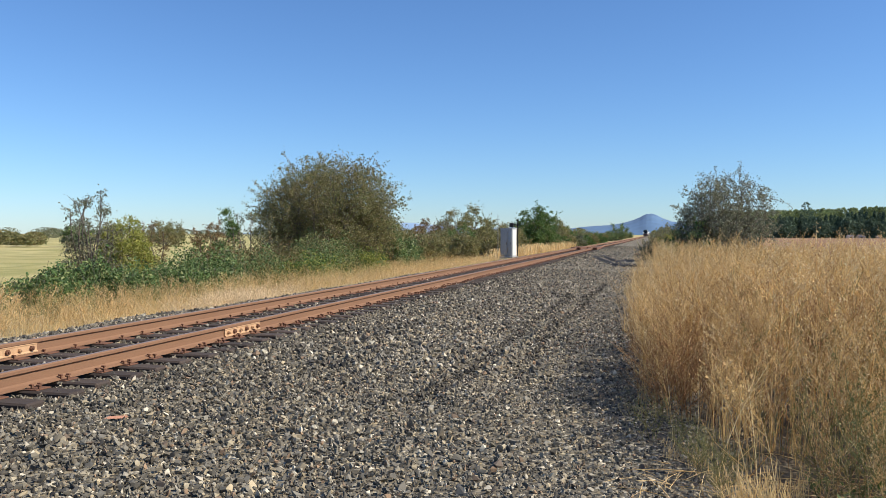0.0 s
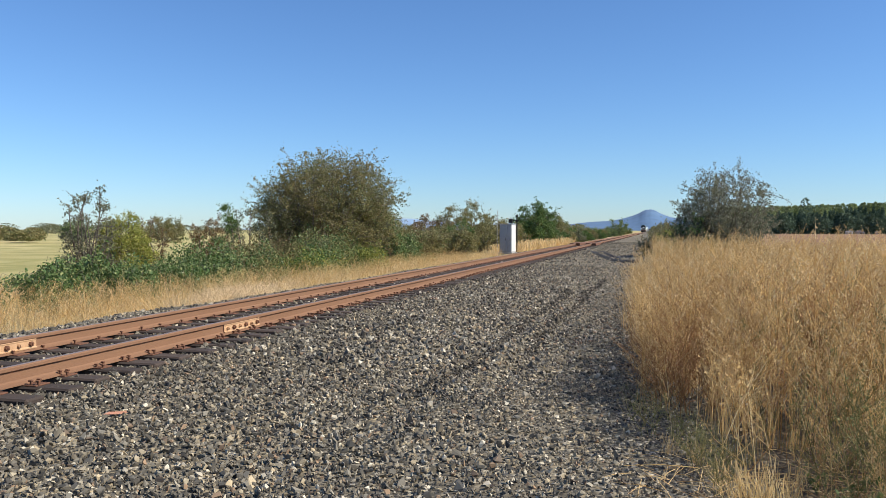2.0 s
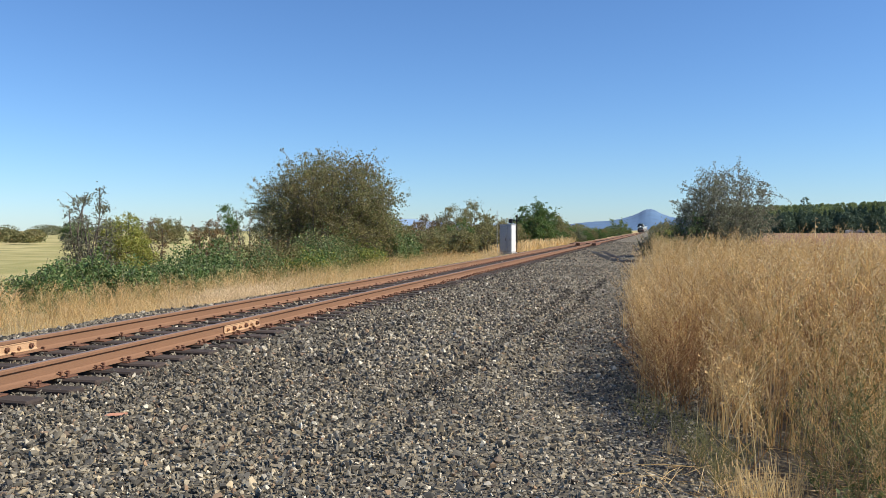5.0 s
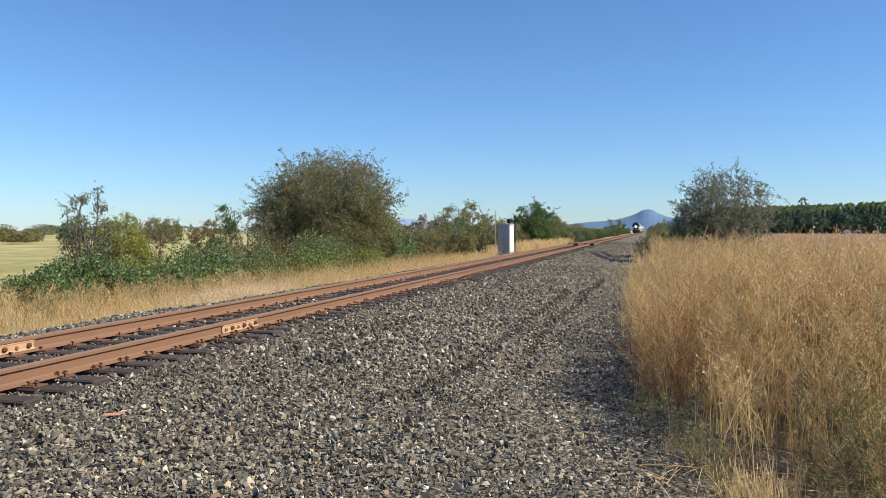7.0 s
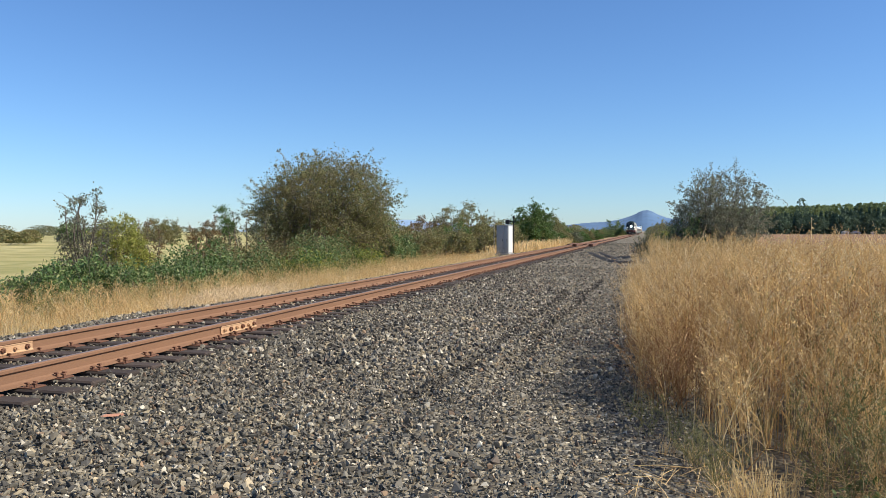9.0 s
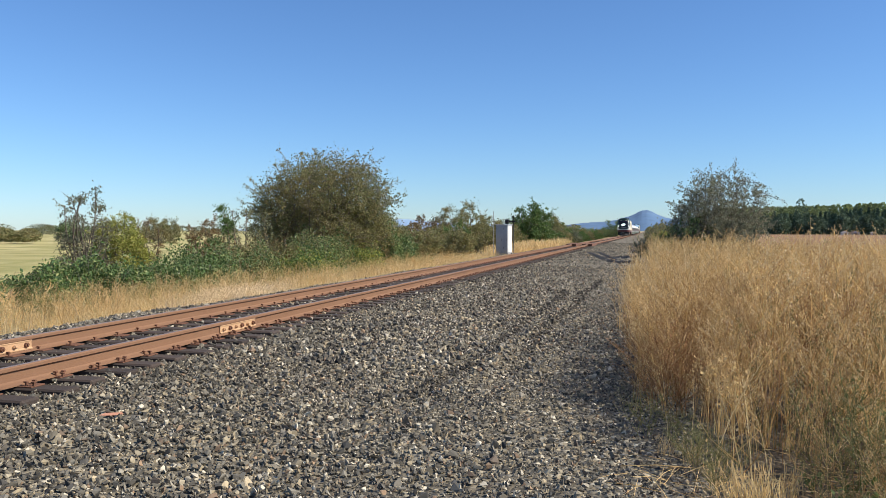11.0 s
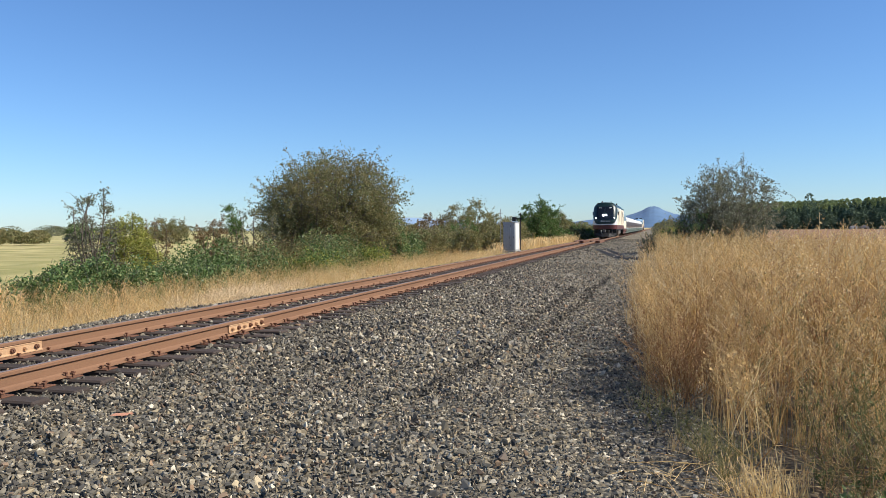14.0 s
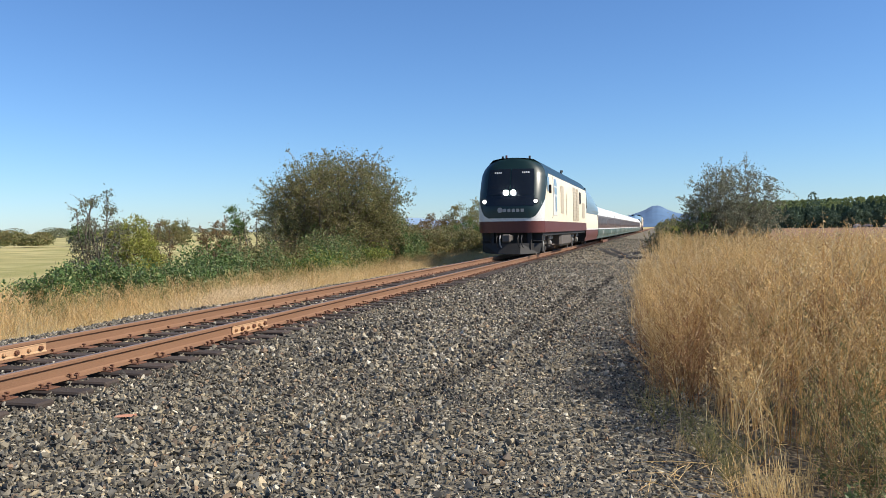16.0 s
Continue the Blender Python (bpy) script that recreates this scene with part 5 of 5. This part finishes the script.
M["herb_leaf"] = pieces_material("broad_green_leaves", [(0.09, 0.15, 0.045), (0.15, 0.21, 0.07), (0.26, 0.30, 0.13), (0.12, 0.17, 0.055)], 0.45, 0.35)
plant("broad_leaved_weed", "low green weed with broad pointed leaves", "weed", "broad-leaved weeds", "herb_leaf", [broad_weed(rng) for _ in range(3)],
      [(0.92, 4.95), (1.12, 5.05), (1.2, 5.4), (0.86, 4.78), (1.05, 4.8), (1.0, 5.5)], 65, (0.5, 0.9))
plant("dry_stalk", "single tall dry stalk with few seed pods", "weed", "single dry stalks", "pods", [weed_template(rng, 0.85, 5, 26, 0.22) for _ in range(4)],
      [(0.42, 5.75), (0.52, 5.55), (0.66, 5.65), (0.30, 6.25), (0.74, 5.45), (0.15, 6.75), (0.58, 5.2)], 66, (0.6, 1.05))
plant("straw_litter", "broken dry straws lying on the ground", "straw", "straw litter", "straw", [straws(rng) for _ in range(3)], [(0.35, 5.2), (0.6, 4.9), (1.0, 5.6), (1.3, 5.9), (0.2, 5.5), (0.9, 4.75), (1.5, 5.7)], 64, (0.8, 1.2))


# ---- ballast stones ----
def stone_template(rng):
    """A broken stone: the hull of a few points on a flattened ball, in triangles."""
    P = rng.normal(size=(8, 3))
    P /= np.linalg.norm(P, axis=1)[:, None]
    P *= np.array((1.25, 0.92, 0.62)) * rng.uniform(0.8, 1.15, 3)
    bm = bmesh.new()
    for p in P:
        bm.verts.new(p)
    bmesh.ops.convex_hull(bm, input=bm.verts)
    bmesh.ops.delete(bm, geom=[v for v in bm.verts if not v.link_faces], context="VERTS")
    bmesh.ops.triangulate(bm, faces=bm.faces)
    bm.verts.index_update()
    V = np.array([v.co[:] for v in bm.verts])
    F = np.array([[v.index for v in f.verts] for f in bm.faces])
    bm.free()
    return V, F


rng = np.random.default_rng(21)
ROCKS = [stone_template(rng) for _ in range(18)]
OCTA = (np.array([[1, 0, 0], [-1, 0, 0], [0, 1, 0], [0, -1, 0], [0, 0, 1], [0, 0, -1]], float), np.array([[0, 2, 4], [2, 1, 4], [1, 3, 4], [3, 0, 4], [2, 0, 5], [1, 2, 5], [3, 1, 5], [0, 3, 5]]))
CHIPS = [(OCTA[0] * rng.uniform(0.7, 1.25, 3) + rng.normal(0, 0.2, (6, 3)), OCTA[1]) for _ in range(12)]


def stone_places(rng, n, y0, y1, size):
    y = rng.uniform(y0, y1, n)
    x = rng.uniform(-10.9, 0.9, n)
    keep = (x > -1.0 * y - 0.4) & (x > np.interp(y, [11, 20], [-10.9, -9.3])) & (0.967 * y - 0.253 * x > 4.75) & (x < 0.55 + 0.25 * np.sin(y * 2))
    keep &= rng.random(n) < np.interp(x, [-10.9, -10.3, -1.2, 0.1, 0.9], [0.25, 1, 1, 0.8, 0.4])
    d = x - TRACK
    for s in (-1, 1):
        keep &= np.abs(d - s * GAUGE) > 0.085
    ontie = (np.abs((y - TIES_FROM + TIE_STEP / 2) % TIE_STEP - TIE_STEP / 2) < 0.125) & (np.abs(d) < 1.28)
    keep &= ~ontie | (rng.random(n) < np.where(np.abs(d) > 1.0, 0.34, 0.16))
    x, y, ontie = x[keep], y[keep], ontie[keep]
    r = size * rng.lognormal(0, 0.32, len(x)) * np.interp(x, [-3, -0.8], [1.0, 0.68])
    r = np.minimum(r, size * 1.9)
    z = height(x, y) + r * rng.uniform(-0.4, 0.9, len(x))
    z = np.where(np.abs(x - TRACK) < 1.34, np.minimum(z, -0.212), z) + ontie * 0.02
    return x, y, z, r


def ballast(name, label, n, y0, y1, size, seed, shapes):
    rng = np.random.default_rng(seed)
    x, y, z, r = stone_places(rng, n, y0, y1, size)
    dirty = rng.random(len(x)) < np.interp(x, [-10.5, -9, -4.6, -3.2, -1.2], [0.1, 0.35, 0.35, 0.15, 0.05])
    which = rng.integers(0, len(shapes), len(x))
    for mat, sel, text in (("stone", ~dirty, label), ("rut_stone", dirty, "dark dirty stones among the " + label.split("crushed")[0].strip() + " gravel")):
        out = []
        for i, (V, F) in enumerate(shapes):
            k = (which == i) & sel
            out.append(strewn(V, F, np.stack([x[k], y[k], z[k]], 1), spins(rng, k.sum()), r[k, None] * np.ones((1, 3))))
        tagged(new(name, bulk(name, *join(out), mat)), text, "gravel", kind="stuff")


ballast("ballast_stones", "loose grey crushed stone with a few pale ones", 76000, 3.6, 9, 0.0188, 22, ROCKS)
ballast("ballast_stones", "loose grey crushed stone along the track", 50000, 9, 18, 0.024, 23, CHIPS)
ballast("ballast_stones", "grey crushed stone farther down the track", 36000, 18, 36, 0.024, 24, CHIPS)
ballast("ballast_stones", "grey crushed stone far down the track", 22000, 36, 110, 0.030, 25, CHIPS)


def single_stone_material():
    m, nt, p, nodes, links = nodes_of("single_stone")
    col = ramp_node(nt, nodes.new("ShaderNodeObjectInfo").outputs["Random"], STONES)
    col = mixed(nt, col, ramp_node(nt, noise_node(nt, 30.0, 4), [(0.5, 0.5, 0.5), (1.3, 1.3, 1.3)]), 0.7)
    links.new(col, p.inputs["Base Color"])
    p.inputs["Roughness"].default_value = 0.85
    return m


M["stone_single"] = single_stone_material()
rock_meshes = [bulk("stone", V, F, "stone_single") for V, F in ROCKS]
rng = np.random.default_rng(40)
for i in range(300):
    x, y = rng.uniform(-2.9, -0.1), rng.uniform(4.6, 6.4)
    r = 0.027 * rng.lognormal(0, 0.25) * (1.0 if x < -1 else 0.75)
    o = part("stone", rock_meshes[i % len(rock_meshes)], None, ground, "", Matrix.LocRotScale((x, y, float(height(x, y)) + r * 0.55), Euler(rng.uniform(0, 6.28, 3)), (r, r, r * 0.85)))

M["red_stone"] = surface("red_stone", [(0.30, 0.13, 0.08), (0.40, 0.21, 0.14)], 9, 60, 0.9, 0.3)
red = new("red_stone", bulk("red_stone", *ROCKS[3], "red_stone"))
red.matrix_basis = Matrix.LocRotScale((-4.25, 5.75, float(height(-4.25, 5.75)) + 0.03), Euler((0.2, 0.1, 1.1)), (0.10, 0.032, 0.035))
tagged(red, "long broken reddish stone lying on grey gravel", "stone")

# ---- signal cabinet ----
M["zinc"] = surface("weathered_aluminium", [(0.27, 0.285, 0.31), (0.36, 0.375, 0.39), (0.22, 0.235, 0.26)], 1.4, 30, 0.55, 0.05, metal=0.0, stretch=(1, 1, 0.3))
CX, CY_ = -10.4, 59.0
cz = float(height(CX, CY_))
cabinet = empty("signal_cabinet", pose(CX, CY_, cz, 0, 0, -14), "tall weathered grey metal signal cabinet beside the track", "signal cabinet")
part("plinth", box(-0.55, 0.55, -0.48, 0.48, -0.1, 0.14, 0.02), "grey", cabinet, "low concrete plinth")
part("body", box(-0.47, 0.47, -0.40, 0.40, 0.14, 2.16, 0.02), "zinc", cabinet)
part("roof", box(-0.51, 0.51, -0.45, 0.45, 2.16, 2.22, 0.015), "zinc", cabinet)
for a, c in ((-0.45, 0.10), (0.12, 0.45)):
    dr = part("door", box(a, c, -0.425, -0.40, 0.2, 2.1, 0.008), "zinc", cabinet, "closed grey door")
    part("handle", box(c - 0.09, c - 0.06, -0.455, -0.425, 1.0, 1.18, 0.006), "iron", dr)
    for z in (0.45, 1.85):
        part("hinge", box(a + 0.01, a + 0.04, -0.44, -0.425, z, z + 0.12, 0.004), "iron", dr)
# white paint stands in for the sun on this side of the cabinet
part("sunlit_side_door", box(0.47, 0.49, -0.34, 0.34, 0.2, 2.1, 0.008), "white", cabinet, "side door in pale paint for the sunlight on it")
mast = empty("antenna_mast", pose(-11.3, 59.6, cz), "thin grey antenna mast behind the cabinet", "antenna")
part("pole", drum(0.022, 3.2, "Z", (0, 0, 1.6), 8), "grey", mast)
for z in (2.35, 2.6, 2.85):
    part("element", drum(0.012, 0.28, "X", (0, 0, z), 6), "grey", mast)
post = empty("signal_post", pose(-10.05, 61.0, cz), "dark post with a small crossarm and lamp unit", "signal post")
part("pole", drum(0.04, 2.75, "Z", (0, 0, 1.375), 8), "black", post)
part("crossarm", box(-0.5, 0.18, -0.04, 0.04, 2.42, 2.5, 0.01), "black", post)
part("lamp_unit", box(-0.62, -0.32, -0.14, 0.14, 2.28, 2.62, 0.03), "black", post)
part("finial", box(-0.06, 0.06, -0.06, 0.06, 2.75, 2.88, 0.015), "black", post)


# ---- far farm at the wood's edge ----
def shed(x, y, w, l, h, wall, label):
    t = empty("farm_shed", pose(x, y, -0.65, 0, 0, 12), label, "shed")
    part("wall", box(-w / 2, w / 2, -l / 2, l / 2, -0.2, h, 0.02), wall, t)
    bm = bmesh.new()
    v = [bm.verts.new(c) for c in ((-w / 2 - .3, -l / 2 - .3, h), (w / 2 + .3, -l / 2 - .3, h), (0, -l / 2 - .3, h + w * .25), (-w / 2 - .3, l / 2 + .3, h), (w / 2 + .3, l / 2 + .3, h), (0, l / 2 + .3, h + w * .25))]
    for f in ((0, 1, 2), (5, 4, 3), (0, 2, 5, 3), (1, 4, 5, 2), (0, 3, 4, 1)):
        bm.faces.new([v[i] for i in f])
    part("roof", bm, "zinc", t, "grey sheet roof")
    part("door", box(-w * 0.2, w * 0.2, -l / 2 - 0.06, -l / 2 - 0.01, -0.2, h * 0.8, 0.02), "iron", t)


shed(106, 500, 2.8, 3.5, 1.2, "white", "small white farm shed before the wood")
shed(112, 503, 4.5, 3, 0.9, "grey", "low grey farm shed before the wood")
shed(120, 498, 1.8, 2.5, 1.0, "grey", "small grey hut before the wood")
shed(-106, 268, 9, 8, 3.0, "white", "far white farm building behind the meadow")


# ---- near-black low ridges that curve over the gravel towards the crossing ----
M["ridge_dark"] = surface("near_black_ridge", [(0.010, 0.009, 0.008), (0.022, 0.02, 0.018), (0.015, 0.014, 0.013)], 3, 40, 0.95, 0.6)


def soil_ridge(points, width, tall, label, seed):
    """A low uneven ridge of soil along points."""
    rng = np.random.default_rng(seed)
    P = np.array(points, float)
    k = np.linspace(0, len(P) - 1, 60)
    X, Y = np.interp(k, np.arange(len(P)), P[:, 0]), np.interp(k, np.arange(len(P)), P[:, 1])
    for _ in range(3):
        X[1:-1], Y[1:-1] = (X[:-2] + X[1:-1] + X[2:]) / 3, (Y[:-2] + Y[1:-1] + Y[2:]) / 3
    D = np.stack([np.gradient(X), np.gradient(Y)], 1)
    D /= np.linalg.norm(D, axis=1)[:, None]
    N = np.stack([-D[:, 1], D[:, 0]], 1)
    rows = []
    fade = np.clip(np.minimum(np.arange(60), 59 - np.arange(60)) / 8, 0, 1)
    for u, h in ((-1, -0.06), (-0.45, 0.75), (0, 1.0), (0.4, 0.7), (1, -0.06)):
        x, y = X + N[:, 0] * u * width / 2, Y + N[:, 1] * u * width / 2
        rows.append(np.stack([x, y, height(x, y) + h * tall * fade * rng.uniform(0.93, 1.06, 60) - 0.02 * (1 - fade)], 1))
    V, F = shell(np.array(rows))
    return tagged(new("soil_ridge", bulk("soil_ridge", V, F, "ridge_dark", True)), label, "soil ridge", kind="structure")


soil_ridge([(0.3, 41.0), (-0.6, 41.0), (-1.3, 41.2), (-2.1, 44.0), (-3.1, 51.0), (-4.6, 62.0)], 0.45, 0.12, "dark curved low ridge across the gravel", 1)
soil_ridge([(-1.7, 44.5), (-2.3, 50.0), (-3.2, 57.0), (-4.0, 63.0)], 0.35, 0.09, "dark thin low ridge on the gravel", 2)
soil_ridge([(-0.7, 60.5), (-1.0, 63.0), (-1.5, 66.0)], 0.4, 0.14, "short dark ridge of soil on the gravel", 3)


def rut_shade_stones(lines, label, seed):
    """Dark stones along the wheel ruts, standing in for the shade in them."""
    rng = np.random.default_rng(seed)
    xs, ys = [], []
    for x0, y0, y1, n in lines:
        y = y0 + (y1 - y0) * rng.random(n) ** 1.1
        xs.append(x0 + 0.07 * np.sin(y * 0.9 + x0) + 0.004 * (y - y0) + rng.normal(0, 0.06, n))
        ys.append(y)
    x, y = np.concatenate(xs), np.concatenate(ys)
    r = 0.0165 * rng.lognormal(0, 0.25, len(x)) * (1 + 0.02 * y)
    out = []
    which = rng.integers(0, len(CHIPS), len(x))
    for i, (V, F) in enumerate(CHIPS):
        k = which == i
        out.append(strewn(V, F, np.stack([x[k], y[k], height(x[k], y[k]) + r[k] * 1.0], 1), spins(rng, k.sum()), r[k, None] * np.ones((1, 3))))
    return tagged(new("rut_shade_stones", bulk("rut_shade_stones", *join(out), "rut_stone")), label, "gravel", kind="stuff")


rut_shade_stones([(-2.16, 7.4, 22, 900), (-1.64, 10.5, 26, 500)], "dark stones standing in for the shade in the wheel ruts", 51)


def motions():
    """The train runs towards the eye at an even speed."""
    times = [0.5 * i for i in range(33)]
    for thing, behind, turn in TRAIN:
        walk(thing, [(t, pose(TRACK, FRONT + SPEED * (16 - t) + behind, 0, 0, 0, turn)) for t in times])


motions()
